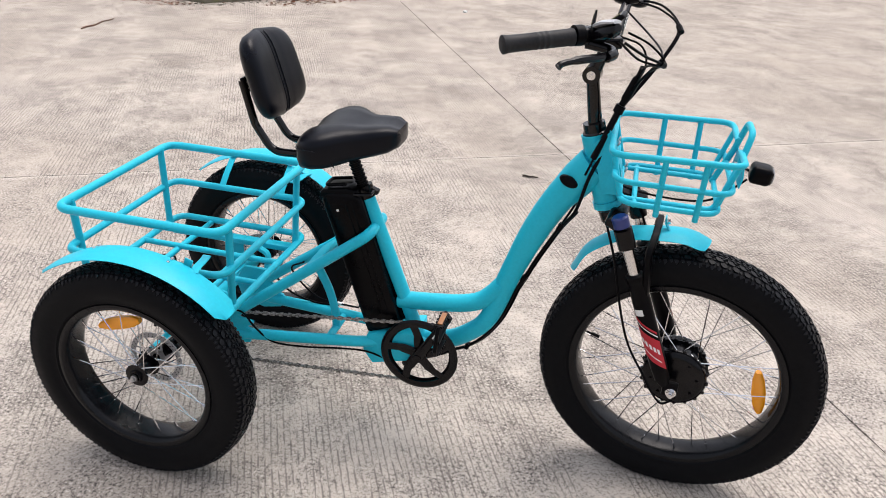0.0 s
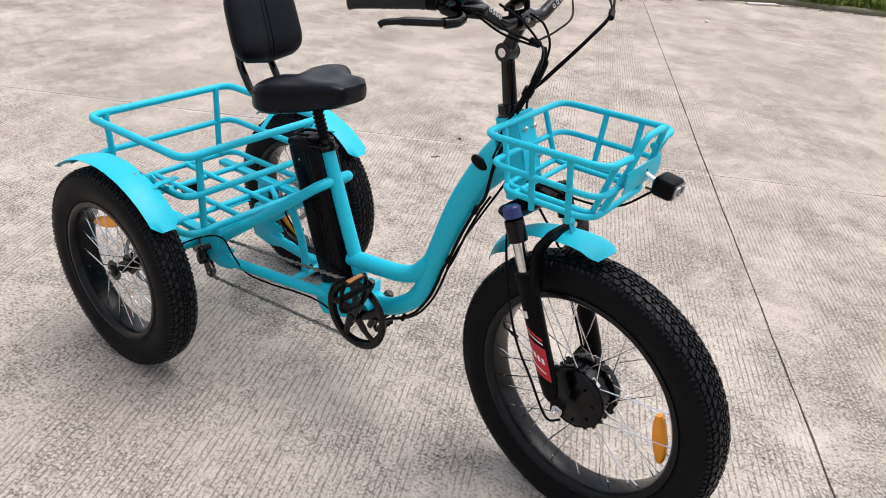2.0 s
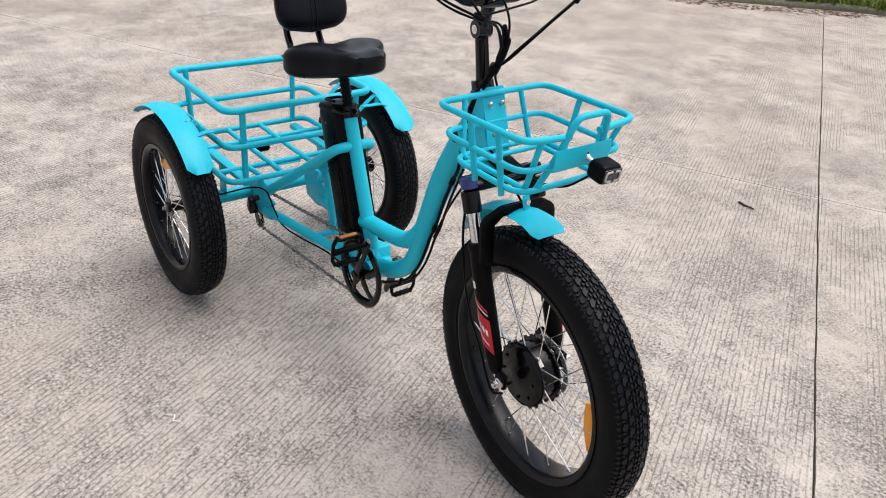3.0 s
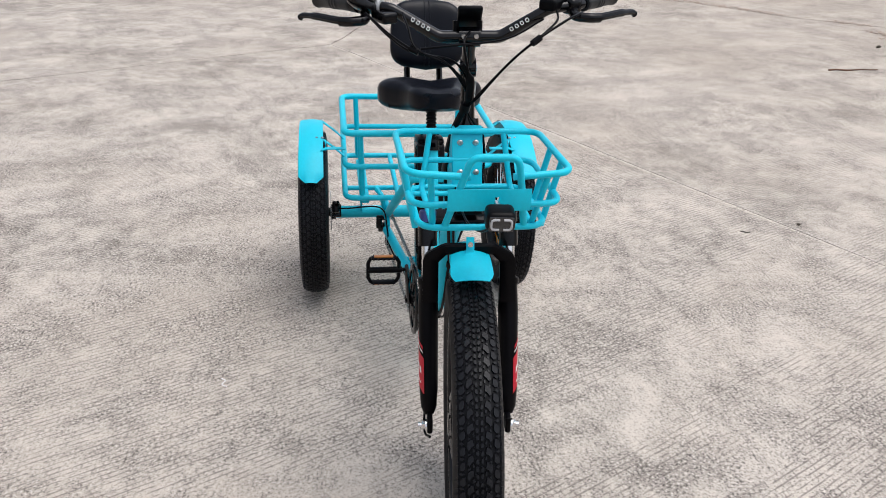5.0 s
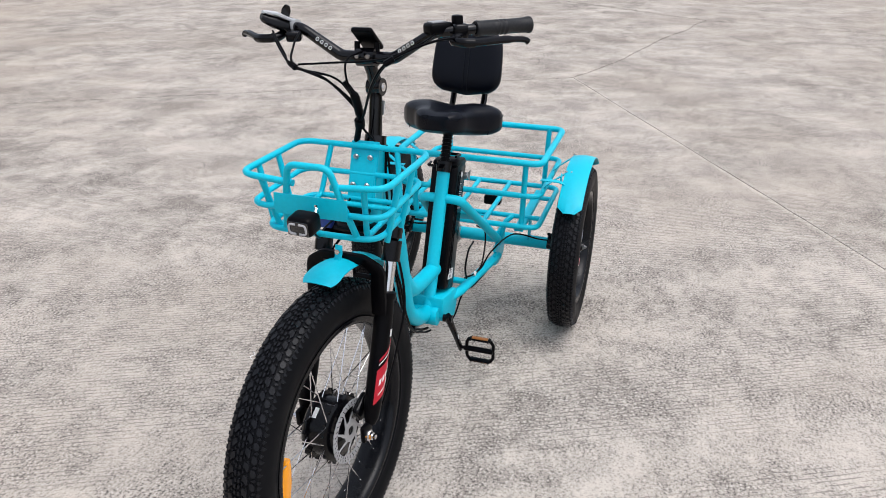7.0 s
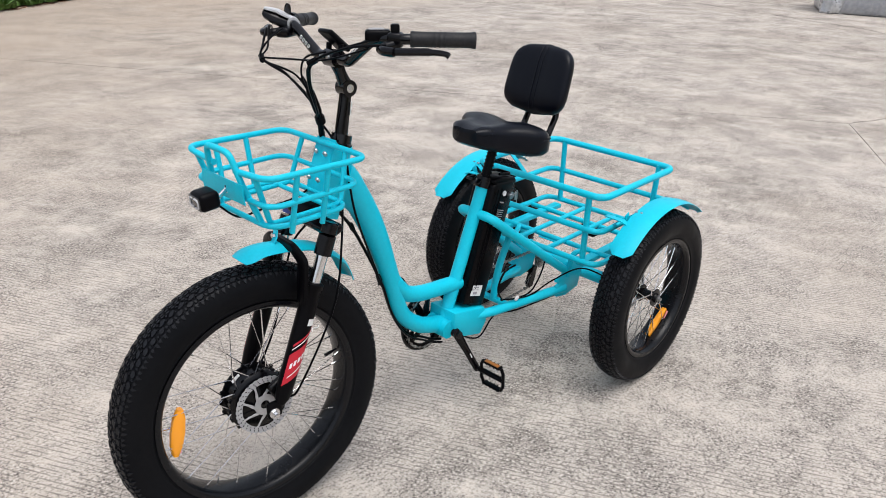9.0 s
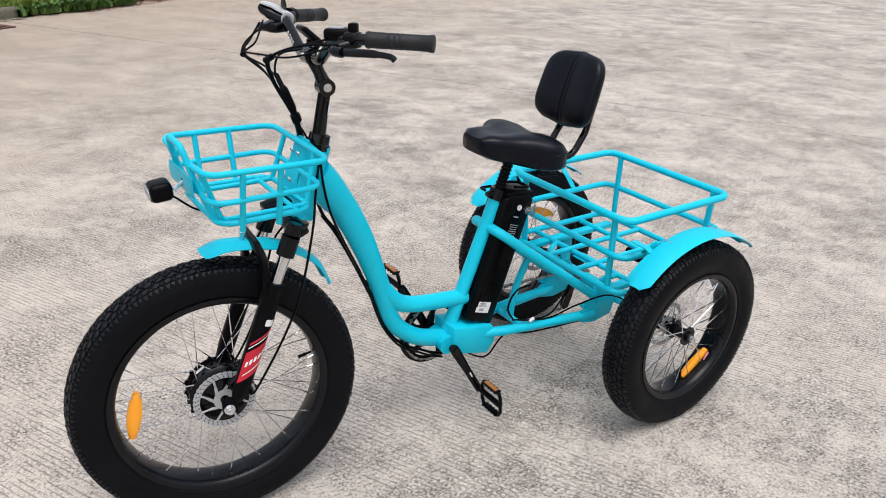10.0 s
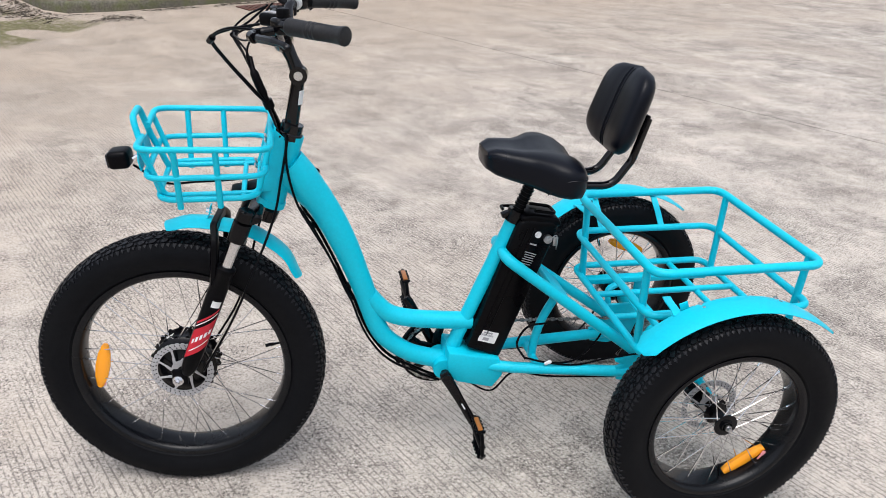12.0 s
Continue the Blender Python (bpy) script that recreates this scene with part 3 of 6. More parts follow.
def wheel(name, R, rim, w, place, flange, flange_y, spin, label, rotor_y, rows, rotor_r, motor=False):
    wh = part(name, rim_bm(rim, w * 0.80), RIMB, trike, label)
    wh.matrix_basis = place @ Matrix.Rotation(radians(-spin), 4, "Y")
    tyre = part("tyre", tyre_bm(R, rim, w), RUBBER, wh, "black fat rubber tyre")
    tread = tagged(part("tread", tread_bm(R, w, rows), KNOB, wh), kind="stuff")
    for ob in (tyre, tread):  # the tyre's foot is pressed flat by the load
        to_world, back = wh.matrix_basis, wh.matrix_basis.inverted()
        for v in ob.data.vertices:
            p = to_world @ v.co
            if p.z < FLOOR + 0.002:
                p.y += (FLOOR + 0.002 - p.z) * 0.35 * (1 if (back @ p).y > 0 else -1) if abs((back @ p).y) > 0.02 else 0
                p.z = FLOOR + 0.002
                v.co = back @ p
    bm = NB()
    if motor:
        lathe(bm, [(-0.050, 0.0), (-0.050, 0.022), (-0.046, 0.03), (-0.044, 0.066), (-0.040, 0.078), (-0.030, 0.084), (-0.026, 0.084), (-0.024, 0.075), (0.018, 0.075), (0.020, 0.084), (0.024, 0.084),
                   (0.030, 0.078), (0.036, 0.06), (0.040, 0.03), (0.044, 0.024), (0.050, 0.0)], 48, closed=False)
        for k in range(18):
            a = 2 * math.pi * k / 18
            for y in (-0.028, 0.022):
                lathe(bm, [(-0.003, 0.0), (-0.003, 0.005), (0.003, 0.005), (0.003, 0.0)], 10, closed=False, at=(math.cos(a) * 0.084, y, math.sin(a) * 0.084))
        for k in range(8):
            a = 2 * math.pi * k / 8 + 0.2
            lathe(bm, [(-0.003, 0.0), (-0.003, 0.004), (0.0, 0.004), (0.0, 0.0)], 8, closed=False, at=(math.cos(a) * 0.060, -0.045, math.sin(a) * 0.060))
        part("hub_motor", bm, BLACK, wh, "black round hub motor")
    else:
        lathe(bm, [(-0.036, 0.0), (-0.036, 0.016), (-flange_y - 0.003, 0.018), (-flange_y - 0.002, flange + 0.004), (-flange_y + 0.002, flange + 0.004), (-flange_y + 0.004, 0.018), (flange_y - 0.004, 0.018),
                   (flange_y - 0.002, flange + 0.004), (flange_y + 0.002, flange + 0.004), (flange_y + 0.003, 0.018), (0.036, 0.016), (0.036, 0.0)], 32, closed=False)
        part("hub", bm, BLACK, wh, "black flanged hub")
    part("brake_disc", rotor_bm(rotor_r, rotor_y), DISC, wh, "slotted steel brake disc")
    part("disc_hole", holes_bm(rotor_r, rotor_y, 36), BLACK, wh)
    # spokes: four bends of wire, nine times round the hub
    for sy in (-1, 1):
        for lean in (-1, 1):
            bm = NB()
            a = lean * (0.75 if not motor else 0.5)
            tip = V(rim - 0.020, sy * w * 0.22, 0)
            root = V(math.cos(a) * flange, sy * flange_y, math.sin(a) * flange)
            d = (tip - root).normalized()
            tube(bm, [root, tip], 0.0016, seg=5)
            tube(bm, [tip - d * 0.014, tip + d * 0.002], 0.0021, seg=6)
            first = part("spoke", bm, CHROME, wh)
            off = (0 if lean < 0 else 20) + (10 if sy > 0 else 0)
            first.matrix_basis = Matrix.Rotation(radians(off), 4, "Y")
            for k in range(1, 9):
                same("spoke", first.data, wh, Matrix.Rotation(radians(off + 40 * k), 4, "Y"))
    bm = NB()
    tube(bm, [(rim - 0.02, 0.006, 0), (rim - 0.036, 0.006, 0)], 0.0032, seg=8)
    tube(bm, [(rim - 0.036, 0.006, 0), (rim - 0.058, 0.006, 0)], 0.0046, seg=8)
    valve = part("valve", bm, MATT, wh)
    return wh, valve


def on_wheel(angle, r, y, tilt=0.0):
    """A pose on a wheel, at an angle (degrees up from ahead) and radius; z of the part lies along the rim."""
    return Matrix.Rotation(radians(-angle), 4, "Y") @ Matrix.Translation((r, y, 0)) @ Matrix.Rotation(radians(tilt), 4, "Y")


fw, fv = wheel("front_wheel", RF, 0.274, 0.051, STEER @ Matrix.Translation(FRONT), 0.076, 0.025, 0, "large front wheel with black rim, thin spokes and hub motor", 0.050, 80, 0.080, motor=True)
fv.matrix_basis = Matrix.Rotation(radians(-168), 4, "Y")
ref = part("reflector", reflector_bm(), AMBER, fw, "amber spoke reflector")
ref.matrix_basis = on_wheel(-2.5, 0.216, 0.007, -15)
bm = NB()
box(bm, (0.0010, 0.011, 0.026))
box(bm, (0.0014, 0.002, 0.020), Matrix.Translation((0, 0.002, 0)))
lab = part("motor_label", bm, WHITE, fw, "small white label on the motor")
lab.matrix_basis = on_wheel(56, 0.0762, -0.016)
bm = NB()
box(bm, (0.010, 0.004, 0.030), bevel=0.001)
tag_mesh = part("tag", bm, PINK, fw, "faded pink tag")
tag_mesh.matrix_basis = on_wheel(-14, 0.232, 0.010, 20)
rear = []
for s in (-1, 1):
    rw, rv = wheel("rear_wheel", RR_, 0.214, 0.0535, Matrix.Translation((0.028, s * REAR_Y, FLOOR + RR_ - 0.001)), 0.028, 0.026, 0, "rear wheel with black rim and knobbly fat tyre", -s * 0.062, 68, 0.078)
    rv.matrix_basis = Matrix.Rotation(radians(100 if s > 0 else -70), 4, "Y")
    r = same("reflector", ref.data, rw, on_wheel(108, 0.146, 0.0) if s < 0 else on_wheel(-124, 0.178, 0.0, 0), "amber spoke reflector")
    if s > 0:
        same("tag", tag_mesh.data, rw, on_wheel(-138, 0.196, 0.012, 15), "faded pink tag")
    bm = NB()
    tube(bm, [(0, s * 0.030, 0), (0, s * 0.036, 0)], 0.013, seg=12)
    tube(bm, [(0, s * 0.036, 0), (0, s * 0.042, 0)], 0.0095, seg=6)
    tube(bm, [(0, s * 0.042, 0), (0, s * 0.050, 0)], 0.006, seg=8)
    part("axle_nut", bm, STEEL, rw, "bright steel axle nut")

# --- frame ---
bm = NB()
spine = [(1.110, 0.920, 0.050), (1.080, 0.886, 0.047), (1.055, 0.852, 0.043), (1.033, 0.822, 0.039), (1.001, 0.763, 0.0375), (0.970, 0.694, 0.0350), (0.940, 0.614, 0.0310), (0.919, 0.552, 0.0295), (0.904, 0.500, 0.0280), (0.886, 0.446, 0.0265), (0.857, 0.400, 0.0260), (0.800, 0.354, 0.0265), (0.748, 0.332, 0.0275), (0.700, 0.318, 0.0285)]
line = smooth_line([(x, 0, z) for x, z, r in spine], 5)
rad = [r for x, z, r in spine]
rads = []
for i in range(len(line)):
    f = i / 5
    k = min(int(f), len(rad) - 2)
    rads.append(rad[k] + (rad[k + 1] - rad[k]) * (f - k))
tube(bm, line, rads, seg=18, flat=0.84)
part("main_tube", bm, TEAL, trike, "swooping turquoise step-through main tube")
bm = NB()
tube(bm, smooth_line([(0.910, 0, 0.545), (0.885, 0, 0.512), (0.853, 0, 0.483), (0.804, 0, 0.465), (0.735, 0, 0.454), (0.618, 0, 0.441)], 5), 0.0255, seg=14)
part("brace_tube", bm, TEAL, trike)
bm = NB()
tube(bm, [(1.150, 0, 0.832), (1.096, 0, 1.000)], 0.032, seg=20)
tube(bm, [(1.155, 0, 0.820), (1.149, 0, 0.836)], 0.036, seg=20)
part("head_tube", bm, TEAL, trike)
bm = NB()
tube(bm, [(0.692, 0, 0.300), (0.512, 0, 0.765)], 0.0215, seg=18)
part("seat_tube", bm, TEAL, trike)
bm = NB()
lathe(bm, [(-0.042, 0.0), (-0.042, 0.030), (0.042, 0.030), (0.042, 0.0)], 24, closed=False, at=(0.699, 0, 0.310))
part("bottom_bracket", bm, TEAL, trike)
bm = NB()
prism(bm, [(0.690, 0.372), (0.540, 0.342), (0.526, 0.284), (0.556, 0.242), (0.662, 0.272), (0.692, 0.300)], -0.056, 0.056, 0.006)
part("controller_box", bm, TEAL, trike, "turquoise sheet-metal controller box under the battery")
for s in (-1, 1):
    bm = NB()
    tube(bm, rounded([(0.548, s * 0.0, 0.665), (0.548, s * 0.066, 0.664), (0.48, s * 0.072, 0.612), (0.16, s * 0.105, 0.372)], 0.03), 0.0155, seg=12)
    part("seat_stay", bm, TEAL, trike)
    bm = NB()
    tube(bm, rounded([(0.60, s * 0.03, 0.312), (0.50, s * 0.062, 0.312), (0.15, s * 0.108, 0.296)], 0.05), 0.0165, seg=12)
    part("chain_stay", bm, TEAL, trike)
    bm = NB()
    prism(bm, [(0.150, 0.400), (0.075, 0.400), (0.045, 0.345), (0.065, 0.275), (0.140, 0.262), (0.198, 0.274), (0.206, 0.318), (0.184, 0.326), (0.208, 0.335), (0.212, 0.347), (0.168, 0.354)], s * 0.100, s * 0.112, 0.003)
    part("dropout", bm, TEAL, trike)
bm = NB()
tube(bm, smooth_line([(0.425, 0, 0.305), (0.422, 0, 0.36), (0.405, 0, 0.43), (0.378, 0, 0.490), (0.360, 0, 0.525)], 5), 0.0125, seg=10)
part("strut", bm, TEAL, trike)
bm = NB()
tube(bm, [(0.425, -0.072, 0.308), (0.425, 0.072, 0.308)], 0.0115, seg=10)
part("stay_bridge", bm, TEAL, trike)
bm = NB()
box(bm, (0.070, 0.150, 0.012), pose(0.385, 0, 0.547, 0, -38, 0), 0.004)
part("stay_plate", bm, TEAL, trike)
bm = NB()
lathe(bm, [(-0.30, 0.0), (-0.30, 0.024), (0.30, 0.024), (0.30, 0.0)], 20, closed=False, at=(0, 0, 0.307))
part("axle_tube", bm, TEAL, trike, "turquoise rear axle housing")
for s in (-1, 1):
    bm = NB()
    lathe(bm, [(s * 0.30, 0.0), (s * 0.30, 0.030), (s * 0.318, 0.030), (s * 0.322, 0.018), (s * 0.345, 0.018), (s * 0.345, 0.0)], 20, closed=False, at=(0, 0, 0.307))
    part("axle_end", bm, BLACK, trike, "black axle bearing and brake mount")

for s in (-1, 1):
    bm = NB()
    box(bm, (0.052, 0.030, 0.044), pose(0.062, s * 0.300, 0.352, 0, -35, 0), 0.008, 3)
    box(bm, (0.022, 0.034, 0.052), pose(0.040, s * 0.296, 0.330, 0, -35, 0), 0.005)
    tube(bm, [(0.075, s * 0.300, 0.365), (0.100, s * 0.292, 0.392)], 0.006, seg=8)
    part("rear_caliper", bm, BLACK, trike, "black rear disc brake caliper")

# --- rear cargo rack ---
X0, X1, Y1 = -0.252, 0.224, 0.268


def ring(z, x0, x1, y, r, tr):
    bm = NB()
    tube(bm, rounded([(x0, -y, z), (x1, -y, z), (x1, y, z), (x0, y, z)], r, True, 6), tr, closed=True, seg=12)
    return bm


rack = part("cargo_rack", ring(0.704, X0, X1, Y1, 0.045, 0.0120), TEAL, trike, "open turquoise tube cargo rack behind the seat")
part("rack_rail", ring(0.580, X0 + 0.004, X1 - 0.004, Y1 - 0.002, 0.045, 0.0105), TEAL, rack)
part("rack_rail", ring(0.456, X0 + 0.010, X1 - 0.010, Y1 - 0.003, 0.045, 0.0105), TEAL, rack)
for x in (X0 + 0.004, X1 - 0.006):
    for s in (-1, 1):
        bm = NB()
        tube(bm, [(x, s * 0.212, 0.704), (x - (0.012 if x > 0 else -0.008), s * 0.204, 0.450)], 0.0105, seg=10)
        part("rack_post", bm, TEAL, rack)
for y in (-0.072, 0.060):
    bm = NB()
    tube(bm, [(X0 + 0.010, y, 0.457), (X1 - 0.010, y, 0.457)], 0.0095, seg=10)
    part("floor_bar", bm, TEAL, rack)
for x in (-0.120, 0.100):
    bm = NB()
    tube(bm, [(x, -Y1 + 0.01, 0.449), (x, Y1 - 0.01, 0.449)], 0.0095, seg=10)
    part("floor_bar", bm, TEAL, rack)
for y in (-0.195, 0.195):
    bm = NB()
    box(bm, (0.42, 0.034, 0.018), pose(-0.005, y, 0.440), 0.003)
    part("floor_rail", bm, TEAL, rack)
bm = NB()
box(bm, (0.05, 0.10, 0.004), pose(0.09, 0.0, 0.440), 0.001)
part("mount_plate", bm, TEAL, rack)
for s in (-1, 1):
    bm = NB()
    tube(bm, rounded([(0.14, s * 0.108, 0.34), (0.15, s * 0.13, 0.44), (0.10, s * 0.15, 0.449)], 0.02), 0.010, seg=8)
    part("rack_support", bm, TEAL, rack)
    bm = NB()
    box(bm, (0.05, 0.006, 0.13), pose(0.0, s * 0.20, 0.385), 0.002)
    part("axle_bracket", bm, TEAL, rack)

# --- rear mudguards ---
for s in (-1, 1):
    bm = NB()
    rows = []
    for k in range(25):
        a = radians(42 + (2 if s > 0 else 0) + (129 - 42) * k / 24)
        end = min(1.0, min(k, 24 - k) / 1.5 + 0.45)
        row = []
        for j in range(9):
            q = -1 + j / 4
            y = REAR_Y + 0.004 + q * 0.043 * (end if abs(q) > 0.6 else 1)
            r = 0.374 - 0.006 * q * q
            row.append((0.03 + r * math.cos(a), s * y, 0.304 + r * math.sin(a)))
        rows.append(row)
    sheet(bm, rows, 0.0016)
    mg = part("rear_mudguard", bm, TEAL, trike, "curved turquoise steel rear mudguard")
    bm = NB()
    sheet(bm, [[(0.180 + dx, s * 0.262, 0.636), (0.186 + dx, s * 0.285, 0.638), (0.192 + dx, s * 0.330, 0.640), (0.194 + dx, s * 0.352, 0.634)] for dx in (-0.011, 0.011)], 0.003)
    part("bracket", bm, TEAL, mg)
    bm = NB()
    box(bm, (0.022, 0.004, 0.034), pose(0.168, s * 0.333, 0.642, 0, 20, 0), 0.001)
    part("lug", bm, TEAL, mg)
    for x in (0.135, -0.070):
        bm = NB()
        z = 0.304 + math.sqrt(0.372 ** 2 - (x - 0.03) ** 2) - 0.004
        sheet(bm, [[(x + dx, s * 0.262, 0.588), (x + dx, s * 0.300, 0.588 + (z - 0.595) * 0.55), (x + dx, s * 0.336, z - 0.008), (x + dx, s * 0.345, z - 0.002), (x + dx, s * 0.372, z)] for dx in (-0.010, 0.010)], 0.003)
        part("bracket", bm, TEAL, mg)
        for yy in (0.345, 0.365):
            bm = NB()
            lathe(bm, [(0.0, 0.0), (0.0, 0.006), (0.003, 0.0045), (0.004, 0.0)], 10, closed=False, at=(x, s * yy, z + 0.002), axis="z")
            part("bolt", bm, STEEL, mg)

# --- saddle and backrest ---
SX = [(0.605, 0.022, 0.938, 0.904), (0.601, 0.050, 0.951, 0.888), (0.577, 0.072, 0.961, 0.877), (0.542, 0.083, 0.962, 0.869), (0.507, 0.093, 0.961, 0.863), (0.482, 0.112, 0.964, 0.859),
      (0.458, 0.140, 0.968, 0.856), (0.430, 0.161, 0.970, 0.853), (0.402, 0.166, 0.968, 0.852), (0.375, 0.157, 0.961, 0.854), (0.356, 0.127, 0.950, 0.861), (0.347, 0.075, 0.935, 0.872)]
SX = [(0.018 + 0.475 + (x - 0.475) * 0.975, w_, a - 0.008 + 0.10 * (x - 0.45), b + 0.005 + 0.10 * (x - 0.45)) for x, w_, a, b in SX]
bm = NB()
prof = []
for x, hw, top, low in SX:
    row = []
    for k in range(40):
        a = 2 * math.pi * k / 40
        c, s_ = math.cos(a), math.sin(a)
        y = hw * math.copysign(abs(c) ** 0.45, c)
        zc, hz = (top + low) / 2, (top - low) / 2
        z = zc + hz * math.copysign(abs(s_) ** 0.55, s_)
        if s_ > 0:
            z -= 0.012 * math.exp(-(y / 0.03) ** 2) * min(1, hw / 0.12)
        row.append(V(x, y, z))
    prof.append(row)
rings = [[bm.verts.new(p) for p in row] for row in prof]
for a, b in zip(rings, rings[1:]):
    for k in range(40):
        bm.faces.new((a[k], a[(k + 1) % 40], b[(k + 1) % 40], b[k]))
bm.faces.new(rings[0])
bm.faces.new(rings[-1])
saddle = part("saddle", bm, VINYL, trike, "wide padded black vinyl saddle")
for s in (-1, 1):
    bm = NB()
    tube(bm, smooth_line([(0.3645, s * 0.06, 0.908), (0.387, s * 0.150, 0.916), (0.429, s * 0.164, 0.917), (0.464, s * 0.147, 0.902), (0.478, s * 0.130, 0.870)], 6), 0.0018, seg=6)
    part("seam", bm, VINYL, saddle)
bm = NB()
rows = 20
BACK = pose(0.250, 0.003, 1.053, 0, -17, 0)
rings = []
for i in range(rows + 1):
    v = -1 + 2 * i / rows
    ring_ = []
    z = 0.114 * math.copysign(abs(v) ** 0.92, v)
    wv = (1 - abs(v) ** 4.2) ** (1 / 2.4)
    for k in range(40):
        a = 2 * math.pi * k / 40
        y = 0.119 * max(wv, 0.02) * math.copysign(abs(math.cos(a)) ** 0.7, math.cos(a)) * (1.0 - 0.05 * v)
        depth = 0.036 * max((1 - abs(v) ** 3.5) ** 0.5, 0.05)
        x = depth * math.copysign(abs(math.sin(a)) ** 0.75, math.sin(a))
        if x > 0:
            x -= 0.0045 * math.exp(-(y / 0.006) ** 2)
        ring_.append(bm.verts.new((x + 0.02 * (y / 0.12) ** 2, y, z)))
    rings.append(ring_)
for a, b in zip(rings, rings[1:]):
    for k in range(40):
        bm.faces.new((a[k], a[(k + 1) % 40], b[(k + 1) % 40], b[k]))
bm.faces.new(rings[0])
bm.faces.new(rings[-1])
backrest = part("backrest", bm, VINYL, trike, "padded black vinyl backrest on bent tubes", BACK)
for y in (-0.008, 0.008):  # the two stitched seams down the middle
    bm = NB()
    line = []
    for i in range(17):
        v = -0.9 + 1.8 * i / 16
        line.append((0.036 * (1 - abs(v) ** 3.5) ** 0.5 - 0.0032, y, 0.114 * math.copysign(abs(v) ** 0.92, v)))
    tube(bm, line, 0.0022, seg=8)
    part("seam", bm, VINYL, backrest, "", BACK)
for s in (-1, 1):
    bm = NB()
    tube(bm, rounded([(0.44, s * 0.050, 0.864), (0.276, s * 0.055, 0.860), (0.230, s * 0.055, 0.93), (0.202, s * 0.055, 1.04)], 0.055, n=8), 0.0105, seg=12)
    part("backrest_tube", bm, GLOSS, backrest, "glossy black bent tube")
bm = NB()
box(bm, (0.010, 0.126, 0.040), pose(0.209, 0, 1.030, 0, -17, 0), 0.003)
part("backrest_bracket", bm, MATT, backrest)
bm = NB()
tube(bm, [(0.523, 0, 0.735), (0.475, 0, 0.868)], 0.0145, seg=16)
for k in range(9):
    p = V(0.510, 0, 0.772).lerp(V(0.478, 0, 0.859), k / 8)
    d = V(-0.052, 0, 0.13).normalized()
    tube(bm, [p - d * 0.0025, p + d * 0.0025], 0.0172, seg=16)
part("seat_post", bm, MATT, trike, "black ribbed suspension seat post")
bm = NB()
tube(bm, [(0.520, 0, 0.745), (0.508, 0, 0.777)], 0.0265, seg=18)
box(bm, (0.030, 0.020, 0.014), pose(0.540, 0, 0.768, 0, 20, 0), 0.003)
tube(bm, rounded([(0.545, -0.02, 0.772), (0.545, -0.045, 0.772), (0.50, -0.05, 0.768)], 0.01), 0.0045, seg=8)
part("seat_clamp", bm, BLACK, trike, "black quick-release seat clamp")

# --- battery ---
bm = NB()
prism(bm, [(0.638, 0.378), (0.538, 0.336), (0.402, 0.738), (0.418, 0.760), (0.492, 0.766), (0.514, 0.760)], -0.044, 0.044, 0.010)
battery = part("battery", bm, BATT, trike, "long black battery case behind the seat tube")
bm = NB()
prism(bm, [(0.652, 0.392), (0.634, 0.386), (0.512, 0.752), (0.528, 0.755)], -0.018, 0.018, 0.004)
part("battery_rail", bm, MATT, battery)
bm = NB()
prism(bm, [(0.512, 0.764), (0.404, 0.740), (0.396, 0.748), (0.404, 0.764), (0.474, 0.778), (0.505, 0.776)], -0.042, 0.042, 0.006)
part("battery_cap", bm, MATT, battery)
bm = NB()
tube(bm, rounded([(0.470, -0.026, 0.784), (0.412, -0.026, 0.774), (0.412, 0.026, 0.774), (0.470, 0.026, 0.784)], 0.012), 0.0045, seg=8)
part("battery_handle", bm, MATT, battery)
AX = V(-0.136, 0, 0.402).normalized()
for s in (-1, 1):
    bm = NB()
    for q in (0.012, 0.030):
        tube(bm, [V(0.618 - q, s * 0.044, 0.40) + AX * 0.02, V(0.618 - q, s * 0.044, 0.40) + AX * 0.36], 0.0022, seg=6)
    part("case_rib", bm, BATT, battery)


def on_battery(a, c, s):
    """A pose on the battery's side: a metres up its length, c metres back from its front edge, facing s."""
    o = V(0.635, 0, 0.392) + AX * a + V(-AX.z, 0, AX.x) * c
    m = Matrix((( -AX.z, 0, AX.x, o.x), (0, 1, 0, s * 0.0445), (AX.x, 0, AX.z, o.z), (0, 0, 0, 1)))
    return m


bm = NB()
box(bm, (0.052, 0.0012, 0.036), on_battery(0.036, 0.050, 1), 0.0)
part("sticker", bm, WHITE, battery, "white rating sticker with small print")
bm = NB()
for k, (w_, h_, o_) in enumerate([(0.026, 0.004, 0.012), (0.034, 0.0015, 0.006), (0.034, 0.0015, 0.003), (0.018, 0.009, -0.008)]):
    box(bm, (w_, 0.0008, h_), on_battery(0.036 + o_, 0.045, 1) @ Matrix.Translation((0, 0.0010, 0)))
part("sticker_print", bm, GREY, battery)
bm = NB()
for k in range(6):
    box(bm, (0.034 - 0.003 * (k % 3), 0.0008, 0.0022), on_battery(0.312 - k * 0.0068, 0.062, 1))
for k in range(4):
    box(bm, (0.006, 0.0008, 0.006), on_battery(0.258, 0.048 + k * 0.0095, 1))
box(bm, (0.02, 0.0008, 0.004), on_battery(0.338, 0.058, 1))
part("case_print", bm, GREY, battery, "grey printed warning text as small bars")
bm = NB()
lathe(bm, [(0.044, 0.0), (0.0455, 0.009), (0.044, 0.0095)], 18, closed=False, at=on_battery(0.368, 0.060, 1).translation * 1.0 - V(0, 0.0445, 0))
part("round_sticker", bm, WHITE, battery, "small round white sticker")
bm = NB()
o = on_battery(0.366, 0.088, 1).translation
